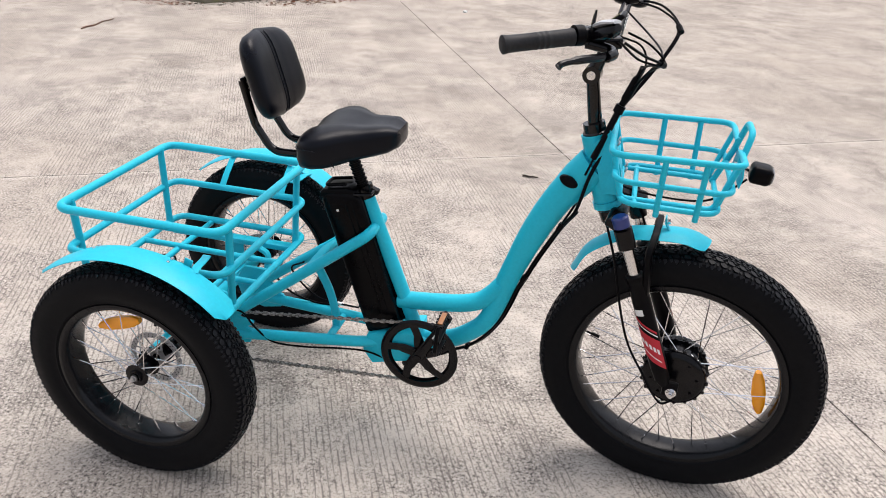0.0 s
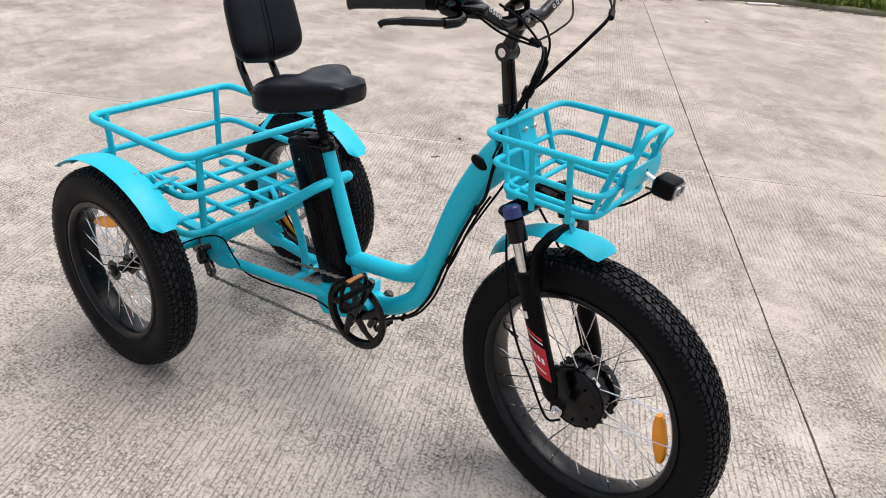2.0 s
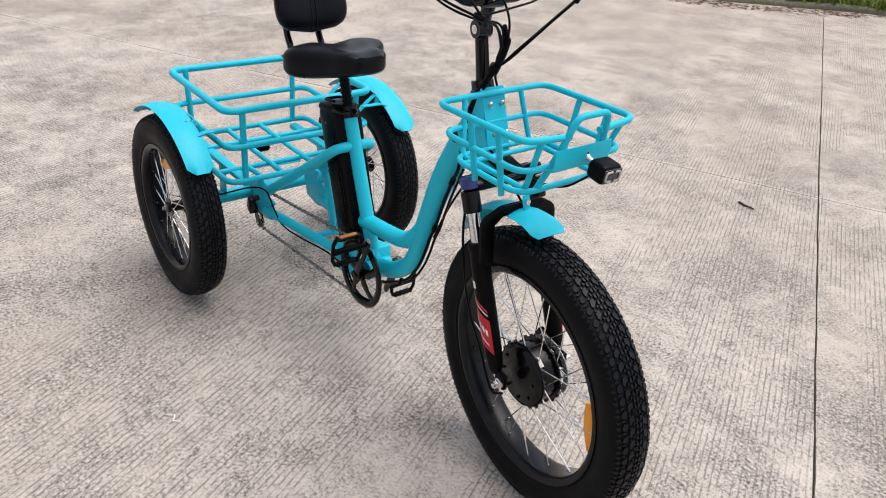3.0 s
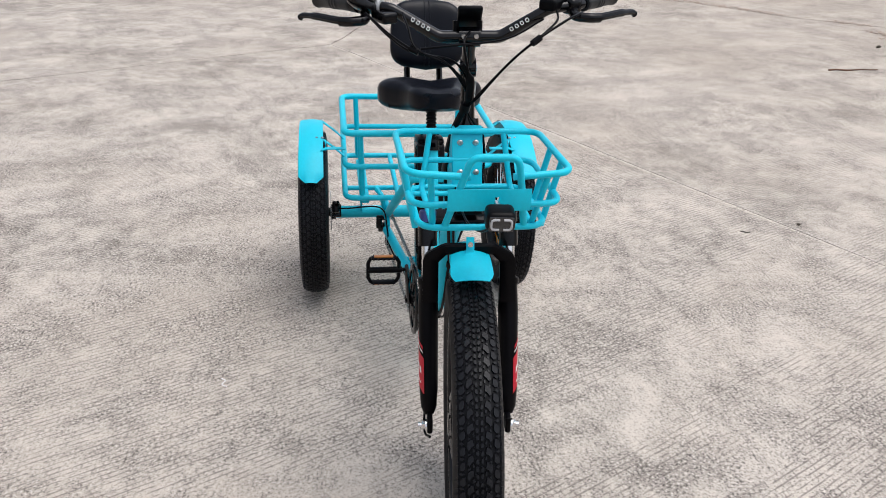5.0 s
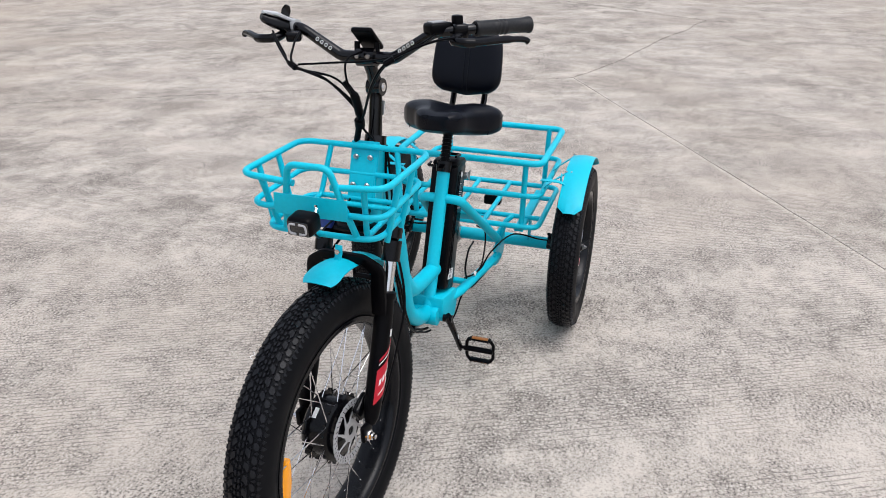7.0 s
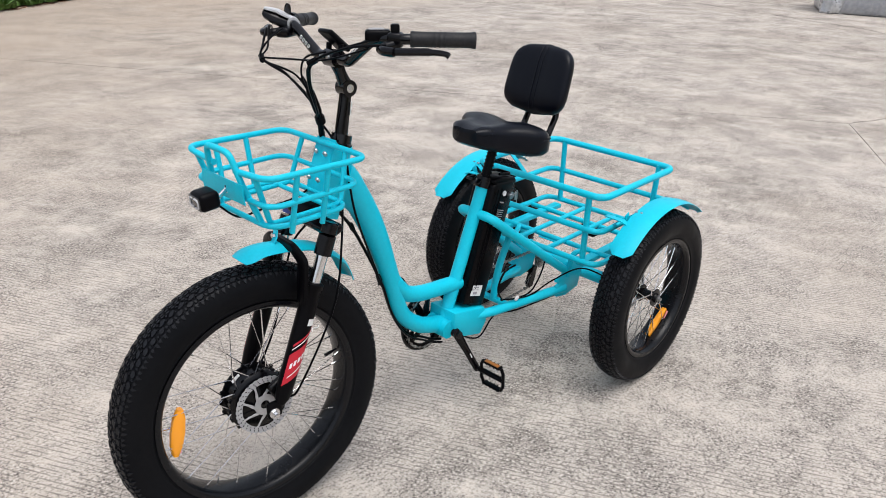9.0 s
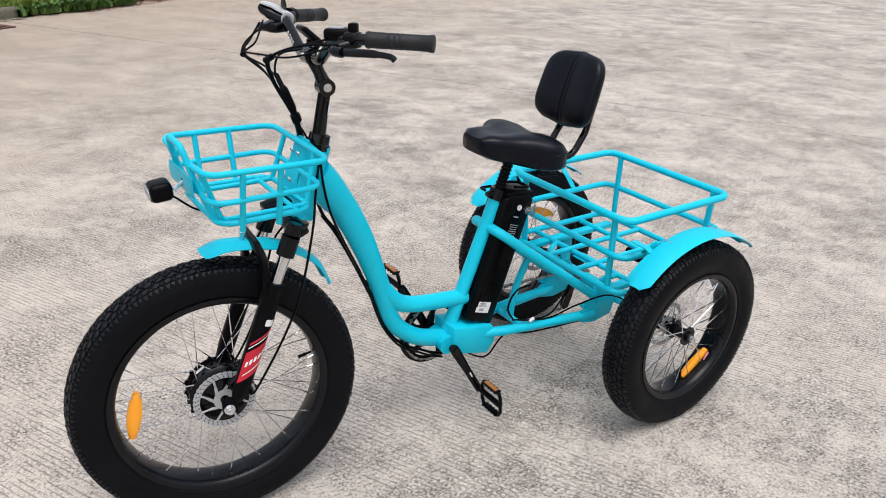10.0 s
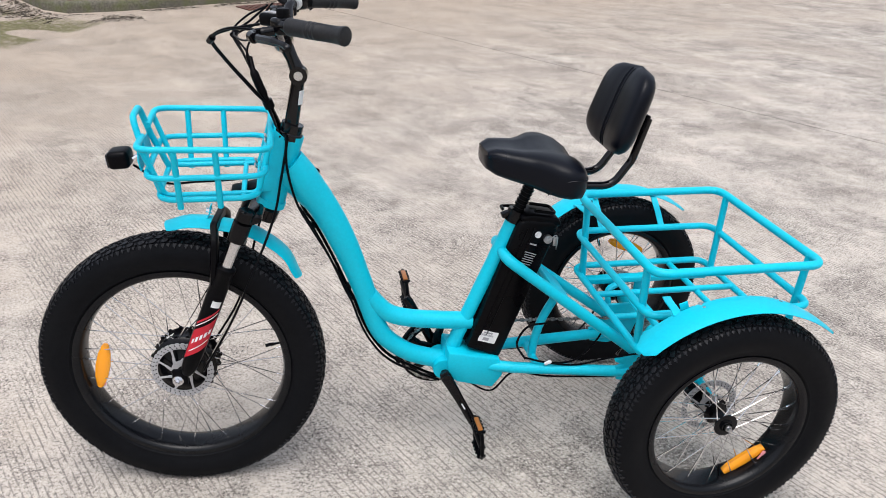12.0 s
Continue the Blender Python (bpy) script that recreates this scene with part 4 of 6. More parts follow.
tube(bm, [o, o + V(0, 0.010, 0)], 0.012, seg=16)
tube(bm, [o + V(0, 0.010, 0), o + V(0, 0.013, 0)], 0.007, seg=12)
part("key_lock", bm, STEEL, battery, "steel key lock")
bm = NB()
box(bm, (0.014, 0.004, 0.026), Matrix.Translation(o + V(-0.02, 0.012, -0.005)), 0.002)
tube(bm, smooth_line([o + V(0, 0.014, 0), o + V(-0.02, 0.016, 0.014), o + V(-0.024, 0.012, -0.03)], 5), 0.0014, seg=6)
part("key", bm, STEEL, battery, "key hanging in the battery lock")
bm = NB()
lathe(bm, [(-0.0455, 0.0), (-0.0455, 0.004), (-0.044, 0.004)], 12, closed=False, at=on_battery(0.362, 0.070, -1).translation + V(0, 0.0445, 0))
part("case_screw", bm, CHROME, battery)

# --- crank, chain, pedals ---
BBX, BBZ = 0.700, 0.310
bm = NB()
lathe(bm, [(-0.0675, 0.092), (-0.061, 0.091), (-0.060, 0.112), (-0.065, 0.1135), (-0.0685, 0.110), (-0.0695, 0.100)], 64)
for k in range(5):
    a = 2 * math.pi * k / 5 + 0.3
    tube(bm, smooth_line([(math.cos(a) * 0.02, -0.064, math.sin(a) * 0.02), (math.cos(a + 0.1) * 0.06, -0.064, math.sin(a + 0.1) * 0.06), (math.cos(a + 0.25) * 0.104, -0.064, math.sin(a + 0.25) * 0.104)], 4),
         [0.015] * 4 + [0.012] * 4 + [0.016], seg=8, flat=0.30)
lathe(bm, [(-0.072, 0.0), (-0.072, 0.024), (-0.056, 0.024), (-0.056, 0.0)], 24, closed=False)
chainring = part("chainring", bm, BLACK, trike, "black chainring with five curved arms")
chainring.matrix_basis = Matrix.Translation((BBX, 0, BBZ))
bm = NB()
for k in range(40):
    a = 2 * math.pi * k / 40
    box(bm, (0.008, 0.003, 0.006), Matrix.Rotation(-a, 4, "Y") @ Matrix.Translation((0.0985, -0.056, 0)))
lathe(bm, [(-0.057, 0.086), (-0.055, 0.086), (-0.055, 0.096), (-0.057, 0.096)], 48)
part("teeth", bm, MATT, chainring)
CRANK = V(0.082, 0, 0.152)
for s, d in ((-1, CRANK), (1, -CRANK)):
    bm = NB()
    a = V(BBX, s * 0.078, BBZ)
    b = V(BBX, s * 0.096, BBZ) + d
    dirn = (b - a).normalized()
    tube(bm, [a - dirn * 0.016, a, a.lerp(b, 0.5), b, b + dirn * 0.014], [0.012, 0.0165, 0.0125, 0.0125, 0.010], seg=10, flat=0.6)
    tube(bm, [V(BBX, s * 0.06, BBZ), V(BBX, s * 0.090, BBZ)], 0.0125, seg=14)
    crank = part("crank_arm", bm, BLACK, trike, "black crank arm")
    bm = NB()
    box(bm, (0.004, 0.0012, 0.022), Matrix.Translation(a.lerp(b, 0.62) + V(0, s * 0.0086, 0)) @ Matrix.Rotation(math.atan2(dirn.x, dirn.z), 4, "Y"))
    part("crank_print", bm, WHITE, crank)
    bm = NB()
    c = b + V(0, s * 0.070, 0)
    M = Matrix.Translation(c) @ Matrix.Rotation(radians(-86), 4, "Y")
    tube(bm, [b, b + V(0, s * 0.014, 0), b + V(0, s * 0.0145, 0), c + V(0, s * 0.046, 0)], [0.006, 0.006, 0.0095, 0.0095], seg=10)
    pedal = part("pedal", bm, MATT, trike, "black cage pedal with amber reflectors")
    for xx in (-0.043, 0.043):
        bm = NB()
        box(bm, (0.006, 0.074, 0.020), M @ Matrix.Translation((xx, 0, 0)), 0.002)
        for k in range(5):  # grip teeth
            for z in (-0.011, 0.011):
                box(bm, (0.005, 0.004, 0.004), M @ Matrix.Translation((xx, -0.030 + k * 0.015, z)))
        part("pedal_plate", bm, MATT, pedal)
        bm = NB()
        box(bm, (0.004, 0.056, 0.013), M @ Matrix.Translation((xx * 1.10, 0, 0)), 0.001)
        part("pedal_reflector", bm, DULL, pedal, "dull amber pedal reflector")
    for yy in (-0.046, 0.046):
        bm = NB()
        o = math.copysign(0.009, yy)
        tube(bm, rounded([M @ V(-0.043, yy - o, 0), M @ V(-0.026, yy, 0), M @ V(0.026, yy, 0), M @ V(0.043, yy - o, 0)], 0.008), 0.0058, seg=8)
        part("pedal_side", bm, MATT, pedal)

SPX, SPZ, SPY = 0.01, 0.304, -0.100
bm = NB()
for r_, y_ in ((0.043, 0.0), (0.038, 0.006), (0.033, 0.012), (0.028, 0.018)):
    lathe(bm, [(SPY + y_ - 0.001, 0.012), (SPY + y_ + 0.001, 0.012), (SPY + y_ + 0.001, r_), (SPY + y_ - 0.001, r_)], 26, at=(SPX, 0, SPZ))
part("sprocket", bm, CHAIN, trike, "worn steel sprocket cluster on the rear axle")
bm = NB()
box(bm, (0.030, 0.022, 0.050), pose(0.082, SPY - 0.034, 0.298, 0, 18, 0), 0.006, 3)
tube(bm, [(0.086, SPY - 0.034, 0.318), (0.098, SPY - 0.008, 0.322)], 0.010, seg=10)
box(bm, (0.026, 0.030, 0.036), pose(0.070, SPY - 0.022, 0.270, 0, 30, 0), 0.006, 3)
derailleur = part("derailleur", bm, BLACK, trike, "black rear derailleur with jockey wheels")
for y in (-0.009, 0.007):
    bm = NB()
    prism(bm, [(0.044, 0.278), (0.066, 0.282), (0.078, 0.252), (0.094, 0.216), (0.086, 0.196), (0.066, 0.200), (0.052, 0.240)], SPY + y, SPY + y + 0.002)
    part("cage_plate", bm, BLACK, derailleur)
for x, z in ((0.057, 0.266), (0.080, 0.213)):
    bm = NB()
    lathe(bm, [(SPY - 0.003, 0.003), (SPY + 0.003, 0.003), (SPY + 0.003, 0.016), (SPY - 0.003, 0.016)], 16, at=(x, 0, z))
    part("jockey_wheel", bm, MATT, derailleur)
    bm = NB()
    lathe(bm, [(SPY - 0.012, 0.0), (SPY - 0.012, 0.0045), (SPY - 0.009, 0.0045), (SPY - 0.009, 0.0)], 8, closed=False, at=(x, 0, z))
    part("bolt", bm, STEEL, derailleur)


def chain_run(path, pitch=0.0127):
    pts = [Vector(p) for p in path]
    seg = [(b - a).length for a, b in zip(pts, pts[1:])]
    total, out, d = sum(seg), [], 0.0
    while d < total:
        r = d
        for a, b, l in zip(pts, pts[1:], seg):
            if r <= l:
                out.append((a.lerp(b, r / l), (b - a).normalized()))
                break
            r -= l
        d += pitch
    return out


arc = [(BBX + 0.0985 * math.cos(radians(a)), -0.056, BBZ + 0.0985 * math.sin(radians(a))) for a in range(94, -95, -8)]
loop = [(SPX, SPY, SPZ + 0.043)] + arc + [(0.084, SPY, 0.197), (0.096, SPY, 0.212), (0.082, SPY, 0.230), (0.058, SPY, 0.248), (0.041, SPY, 0.262)] + \
       [(SPX + 0.043 * math.cos(radians(a)), SPY, SPZ + 0.043 * math.sin(radians(a))) for a in (-40, -90, -140, 180, 140, 100)]
bm = NB()
for i, (p, d) in enumerate(chain_run(loop)):
    side = V(0, 1, 0)
    upv = d.cross(side).normalized()
    m = Matrix((( d.x, 0, upv.x, p.x), (d.y, 1, upv.y, p.y), (d.z, 0, upv.z, p.z), (0, 0, 0, 1)))
    wdt = 0.0028 if i % 2 else 0.0042
    for yy in (-wdt, wdt):
        box(bm, (0.0128, 0.0012, 0.0042 if i % 2 else 0.0080), m @ Matrix.Translation((0, yy, 0)))
    box(bm, (0.005, 0.006, 0.005), m)
tagged(part("chain", bm, CHAIN, trike, "long grey roller chain", flat=True), kind="stuff")

def rounded2(w, h):
    """An upright rounded loop, w and h half its width and height."""
    return [(p.x, p.z) for p in rounded([(-w, 0, -h), (w, 0, -h), (w, 0, h), (-w, 0, h)], 0.002, True, 3)]


# --- fork, stem, handlebar: turned a little to the right ---
bm = NB()
tube(bm, [(1.160, 0, 0.812), (1.172, 0, 0.786)], 0.030, seg=16)
box(bm, (0.044, 0.205, 0.024), pose(1.186, 0, 0.814, 0, 22, 0), 0.008, 3)
fork = part("fork", bm, BLACK, trike, "black suspension fork with chrome stanchions", STEER)
CROWN = V(1.208, 0, 0.808)
LEG = (V(1.384, 0, FRONT.z - 0.002) - CROWN).normalized()
for s in (-1, 1):
    top = CROWN + V(0, s * 0.094, 0)
    bm = NB()
    tube(bm, [top - LEG * 0.034, top - LEG * 0.030, top - LEG * 0.006], [0.016, 0.0205, 0.0205], seg=16)
    part("fork_knob", bm, BLUE if s < 0 else BLACK, fork, "blue fork cap" if s < 0 else "", STEER)
    bm = NB()
    tube(bm, [top, top + LEG * 0.05], 0.0225, seg=16)
    part("stanchion_collar", bm, BLACK, fork, "", STEER)
    bm = NB()
    tube(bm, [top + LEG * 0.03, top + LEG * 0.16], 0.0150, seg=16)
    part("stanchion", bm, CHROME, fork, "chrome fork stanchion", STEER)
    bm = NB()
    tube(bm, [top + LEG * 0.122, top + LEG * 0.126, top + LEG * 0.138, top + LEG * 0.142, top + LEG * 0.20, top + LEG * 0.39, top + LEG * 0.432, top + LEG * 0.450],
         [0.019, 0.0245, 0.0245, 0.0215, 0.0235, 0.0220, 0.0190, 0.012], seg=18)
    box(bm, (0.040, 0.014, 0.044), pose(FRONT.x - 0.004, s * 0.092, FRONT.z + 0.006), 0.005)
    part("fork_leg", bm, MATT, fork, "black lower fork leg", STEER)
    # decal wrapped on the outside of the leg: label, dark slash, red band with lettering shapes
    p0, p1 = top + LEG * 0.195, top + LEG * 0.372
    ahead = V(LEG.z * -1, 0, LEG.x).normalized()

    def wrap(name, k0, k1, w0, w1, slant, lift, material, label=""):
        bm = NB()
        rows = []
        for kk in [k0 + (k1 - k0) * q / 4 for q in range(5)]:
            row = []
            for j in range(9):
                f = kk + slant * (j / 8 - 0.5)
                p = p0.lerp(p1, f)
                w = radians(w0 + (w1 - w0) * j / 8)
                row.append(p + (V(0, s, 0) * math.cos(w) + ahead * math.sin(w)) * (0.0237 - 0.0008 * f + lift))
            rows.append(row)
        sheet(bm, rows, 0.0003)
        return part(name, bm, material, fork, label, STEER)

    wrap("fork_decal", 0.52, 1.0, -62, 62, 0.30, 0.0002, RED, "red decal with white lettering shapes")
    wrap("decal_label", 0.10, 0.20, -48, 5, 0.0, 0.0007, WHITE, "small white label")
    wrap("decal_stripe", 0.36, 0.40, -55, 55, 0.30, 0.0007, RED, "thin red slanting stripe")
    wrap("decal_stripe", 0.43, 0.45, -55, 55, 0.30, 0.0007, WHITE, "thin white slanting stripe")
    for k in range(5):
        wrap("decal_print", 0.56 + 0.055 * k, 0.64 + 0.055 * k, -50 + k * 20, -50 + k * 20 + 13, 0.03, 0.0007, WHITE)
    wrap("decal_print", 0.86, 0.88, -50, 40, 0.26, 0.0007, WHITE)
    bm = NB()
    c = V(FRONT.x, 0, FRONT.z)
    tube(bm, [c + V(0, s * 0.098, 0), c + V(0, s * 0.103, 0)], 0.014, seg=16)
    tube(bm, [c + V(0, s * 0.103, 0), c + V(0, s * 0.111, 0)], 0.0105, seg=6)
    tube(bm, [c + V(0, s * 0.111, 0), c + V(0, s * 0.119, 0)], 0.006, seg=10)
    part("axle_nut", bm, CHROME, fork, "bright steel axle nut", STEER)
bm = NB()
q = CROWN + LEG * 0.150
arch = rounded([(q.x + 0.008, -0.090, q.z - 0.02), (q.x - 0.002, -0.088, q.z + 0.086), (q.x + 0.004, -0.056, q.z + 0.113), (q.x + 0.004, 0.056, q.z + 0.113), (q.x - 0.002, 0.088, q.z + 0.086), (q.x + 0.008, 0.090, q.z - 0.02)], 0.022, n=6)
rings = []
for i, p in enumerate(arch):  # a flat bar, thin fore and aft, broad at the shoulders
    t = (arch[min(i + 1, len(arch) - 1)] - arch[max(i - 1, 0)]).normalized()
    side = t.cross(V(1, 0, 0)).normalized()
    b = 0.0125 + 0.006 * max(0.0, 1 - abs(abs(p.y) - 0.09) / 0.03)
    o = V(0.016, 0, 0)
    rings.append([bm.verts.new(p + o + side * (b * u) + V(0.0085 * v, 0, 0)) for u, v in ((-1, -0.6), (-0.7, -1), (0.7, -1), (1, -0.6), (1, 0.6), (0.7, 1), (-0.7, 1), (-1, 0.6))])
for a, b in zip(rings, rings[1:]):
    for k in range(8):
        bm.faces.new((a[k], a[(k + 1) % 8], b[(k + 1) % 8], b[k]))
bm.faces.new(rings[0])
bm.faces.new(rings[-1])
part("fork_arch", bm, MATT, fork, "black arch joining the fork legs", STEER)
bm = NB()
box(bm, (0.060, 0.020, 0.044), pose(1.358, 0.062, 0.422, 0, 25, 0), 0.008, 3)
box(bm, (0.030, 0.026, 0.030), pose(1.345, 0.064, 0.399, 0, 25, 0), 0.006)
part("brake_caliper", bm, BLACK, fork, "black disc brake caliper", STEER)

bm = NB()
fen = smooth_line([(1.086, 0, 0.634), (1.118, 0, 0.700), (1.192, 0, 0.756), (1.272, 0, 0.779), (1.350, 0, 0.787), (1.406, 0, 0.775)], 5)
rows = []
for i, p in enumerate(fen):
    a, b = fen[max(0, i - 1)], fen[min(len(fen) - 1, i + 1)]
    t = (b - a).normalized()
    nrm = V(-t.z, 0, t.x)
    e = min(i, len(fen) - 1 - i)
    hw = (0.0385 + 0.0090 * i / (len(fen) - 1)) * (1.0 if e > 1 else (0.78, 0.93)[e])
    rows.append([p + V(0, hw * j / 4, 0) - nrm * 0.012 * (j / 4) ** 2 + t * (0.008 * (1 - (j / 4) ** 2) * (1 if i > 12 else -1) if e == 0 else 0) for j in range(-4, 5)])
sheet(bm, rows, 0.0018)
fender = part("front_mudguard", bm, TEAL, trike, "short curved turquoise front mudguard", STEER)
bm = NB()
sheet(bm, [[(1.322, y, 0.783), (1.310, y, 0.786), (1.303, y, 0.800), (1.300, y, 0.818)] for y in (-0.009, 0.009)], 0.003)
part("mudguard_tab", bm, TEAL, fender, "", STEER)
bm = NB()
tube(bm, [(1.297, 0, 0.802), (1.311, 0, 0.805)], 0.0065, seg=6)
part("bolt", bm, CHROME, fender, "", STEER)

bm = NB()
tube(bm, [(1.102, 0, 0.990), (1.098, 0, 1.004), (1.097, 0, 1.006), (1.091, 0, 1.026)], [0.031, 0.031, 0.0275, 0.0265], seg=20)
tube(bm, rounded([(1.098, 0, 1.005), (1.077, 0, 1.118), (1.073, 0, 1.141)], 0.02), [0.0175, 0.0155, 0.0150, 0.0145, 0.0145, 0.0150, 0.0155, 0.0160], seg=16)
stem = part("stem", bm, GLOSS, trike, "black adjustable stem", STEER)
bm = NB()
tube(bm, [(1.073, -0.018, 1.141), (1.073, 0.018, 1.141)], 0.0210, seg=20)
tube(bm, [(1.073, 0, 1.143), (1.087, 0, 1.178), (1.102, 0, 1.212)], [0.0185, 0.0145, 0.0175], seg=14)
tube(bm, [(1.105, -0.024, 1.216), (1.105, 0.024, 1.216)], 0.0215, seg=18)
part("stem_joint", bm, GLOSS, stem, "", STEER)
for s in (-1, 1):
    bm = NB()
    tube(bm, [(1.073, s * 0.016, 1.141), (1.073, s * 0.020, 1.141)], 0.0105, seg=14)
    tube(bm, [(1.073, s * 0.020, 1.141), (1.073, s * 0.0215, 1.141)], 0.005, seg=6)
    part("stem_bolt", bm, CHROME, stem, "bright stem bolt", STEER)
    bm = NB()
    lathe(bm, [(-0.003, 0.0), (-0.003, 0.005), (0.004, 0.005), (0.004, 0.0)], 10, closed=False, at=(1.129, s * 0.014, 1.222), axis="x")
    part("stem_bolt", bm, STEEL, stem, "", STEER)
bm = NB()
barp = [(1.105, 0.068, 1.216), (1.106, 0.172, 1.277), (1.078, 0.244, 1.282), (0.958, 0.340, 1.279)]
full = rounded([(0.954, -0.343, 1.2715), (1.078, -0.244, 1.2805)] + [mirror(p) for p in barp[1::-1]] + barp, 0.045, n=8)
tube(bm, full, [0.0118 + 0.0034 * max(0.0, 1 - abs(p.y) / 0.19) for p in full], seg=16)
bar = part("handlebar", bm, GLOSS, trike, "glossy black swept-back handlebar", STEER)
for s in (-1, 1):
    a, b = (V(1.066, 0.254, 1.282), V(0.953, 0.344, 1.279)) if s > 0 else (V(1.066, -0.254, 1.280), V(0.948, -0.348, 1.271))
    bm = NB()
    d = b - a
    prof = [(0.0, 0.0165), (0.03, 0.0182), (0.08, 0.0168), (0.3, 0.0168)]
    for k in range(3):
        q = 0.36 + k * 0.075
        prof += [(q, 0.0164), (q + 0.008, 0.0172), (q + 0.034, 0.0172), (q + 0.042, 0.0164)]
    prof += [(0.8, 0.0166), (0.93, 0.0172), (0.95, 0.0186), (0.99, 0.0186), (1.0, 0.0160)]
    tube(bm, [a + d * q for q, _ in prof], [r for _, r in prof], seg=18)
    part("grip", bm, GRIP, bar, "black ribbed rubber grip", STEER)
    # brake lever with its clamp
    dx, dz = (0.0, 0.0) if s > 0 else (0.010, -0.007)
    bm = NB()
    box(bm, (0.034, 0.034, 0.034), pose(1.085, s * 0.226, 1.279, 0, 0, s * -52), 0.008, 3)
    tube(bm, rounded([(1.088, s * 0.230, 1.272 + dz), (1.130 + dx, s * 0.224, 1.264 + dz), (1.140 + dx, s * 0.258, 1.263 + dz), (1.130 + dx, s * 0.280, 1.262 + dz)], 0.02), 0.0105, seg=10)
    lever = part("brake_lever", bm, BLACK, bar, "black brake lever", STEER)
    bm = NB()
    tube(bm, smooth_line([(1.134 + dx, s * 0.262, 1.262 + dz), (1.118 + dx, s * 0.292, 1.263 + dz), (1.090 + dx, s * 0.332, 1.265 + dz), (1.064 + dx, s * 0.366, 1.263 + dz), (1.057 + dx, s * 0.375, 1.257 + dz)], 5), [0.0085] * 12 + [0.0065] * 8 + [0.0075], seg=8)
    part("lever_blade", bm, BLACK, bar, "", STEER)
# pale lettering shapes on the bar's slopes, a label on the stem
for s in (-1, 1):
    a, b = V(1.1055, s * 0.088, 1.2290), V(1.1060, s * 0.132, 1.2545)
    d = (b - a).normalized()
    out = V(0.93, 0, 0.36)
    out = (out - d * out.dot(d)).normalized()
    up = d.cross(out)
    for k in range(4):
        p = a.lerp(b, (k + 0.5) / 4)
        m = Matrix(((d.x, out.x, up.x, p.x + out.x * 0.0135), (d.y, out.y, up.y, p.y + out.y * 0.0135), (d.z, out.z, up.z, p.z + out.z * 0.0135), (0, 0, 0, 1)))
        bm = NB()
        tube(bm, [m @ V(x, 0, z) for x, z in rounded2(0.0032, 0.0036)], 0.0009, closed=True, seg=5)
        part("bar_print", bm, WHITE, bar, "", STEER)
bm = NB()
box(bm, (0.0012, 0.016, 0.034), pose(1.0690, 0.012, 1.090, 0, -10, -32), 0.0)
part("stem_label", bm, WHITE, stem, "small white label", STEER)
# right: shifter with a silver cover; left: switch pod with a small screen
def hull(bm, a, b, up, stations):
    """A rounded body along a line: stations of (share of the way, lift, half width, half height)."""
    a, b = V(*a), V(*b)
    d = (b - a).normalized()
    side = d.cross(V(*up)).normalized()
    top = side.cross(d)
    rings = []
    for f, lift, w, h in stations:
        c = a.lerp(b, f) + top * lift
        rings.append([bm.verts.new(c + side * (w * x) + top * (h * z)) for x, z in ((-1, -0.6), (-1, 0.3), (-0.6, 0.9), (0, 1), (0.6, 0.9), (1, 0.3), (1, -0.6), (0.6, -1), (-0.6, -1))])
    for p, q in zip(rings, rings[1:]):
        for j in range(9):
            bm.faces.new((p[j], p[(j + 1) % 9], q[(j + 1) % 9], q[j]))
    bm.faces.new(rings[0][::-1])
    bm.faces.new(rings[-1])


IN, OUT = (1.084, -0.203, 1.282), (1.147, -0.252, 1.317)
bm = NB()
hull(bm, IN, OUT, (0, 0, 1), [(0.0, -0.010, 0.012, 0.012), (0.2, -0.012, 0.017, 0.014), (0.6, -0.013, 0.020, 0.014), (0.9, -0.012, 0.015, 0.011), (1.0, -0.010, 0.009, 0.007)])
box(bm, (0.060, 0.036, 0.024), pose(1.122, -0.186, 1.262, 0, 0, 30), 0.006, 3)
shifter = part("shifter", bm, BLACK, bar, "black thumb shifter with a silver cover", STEER)
bm = NB()
hull(bm, IN, OUT, (0, 0, 1), [(0.02, 0.004, 0.010, 0.003), (0.12, 0.005, 0.015, 0.004), (0.45, 0.006, 0.018, 0.005), (0.62, 0.007, 0.014, 0.005), (0.85, 0.004, 0.017, 0.004), (1.0, 0.001, 0.010, 0.003)])
part("shifter_cover", bm, SILVER, bar, "silver shifter cover", STEER)
bm = NB()
hull(bm, (1.098, -0.214, 1.327), (1.096, -0.232, 1.286), (1, 0.3, 0), [(0.0, 0.0, 0.006, 0.002), (0.25, 0.0, 0.011, 0.0035), (0.7, 0.0, 0.010, 0.004), (1.0, 0.0, 0.006, 0.004)])
part("shift_lever", bm, GLOSS, bar, "", STEER)
bm = NB()
tube(bm, [(1.098, -0.192, 1.279), (1.091, -0.210, 1.280)], 0.0165, seg=16)
part("shifter_clamp", bm, SILVER, bar, "silver clamp ring", STEER)
bm = NB()
tube(bm, [(1.080, -0.240, 1.282), (1.066, -0.252, 1.282)], 0.0205, seg=18)
part("throttle_ring", bm, MATT, bar, "", STEER)
bm = NB()
box(bm, (0.058, 0.040, 0.026), pose(1.100, 0.180, 1.286, 0, 0, -35), 0.007, 3)
box(bm, (0.020, 0.022, 0.034), pose(1.080, 0.218, 1.296, 0, 0, -35), 0.004)
part("switch_pod", bm, MATT, bar, "black switch pod with small grey screen", STEER)
bm = NB()
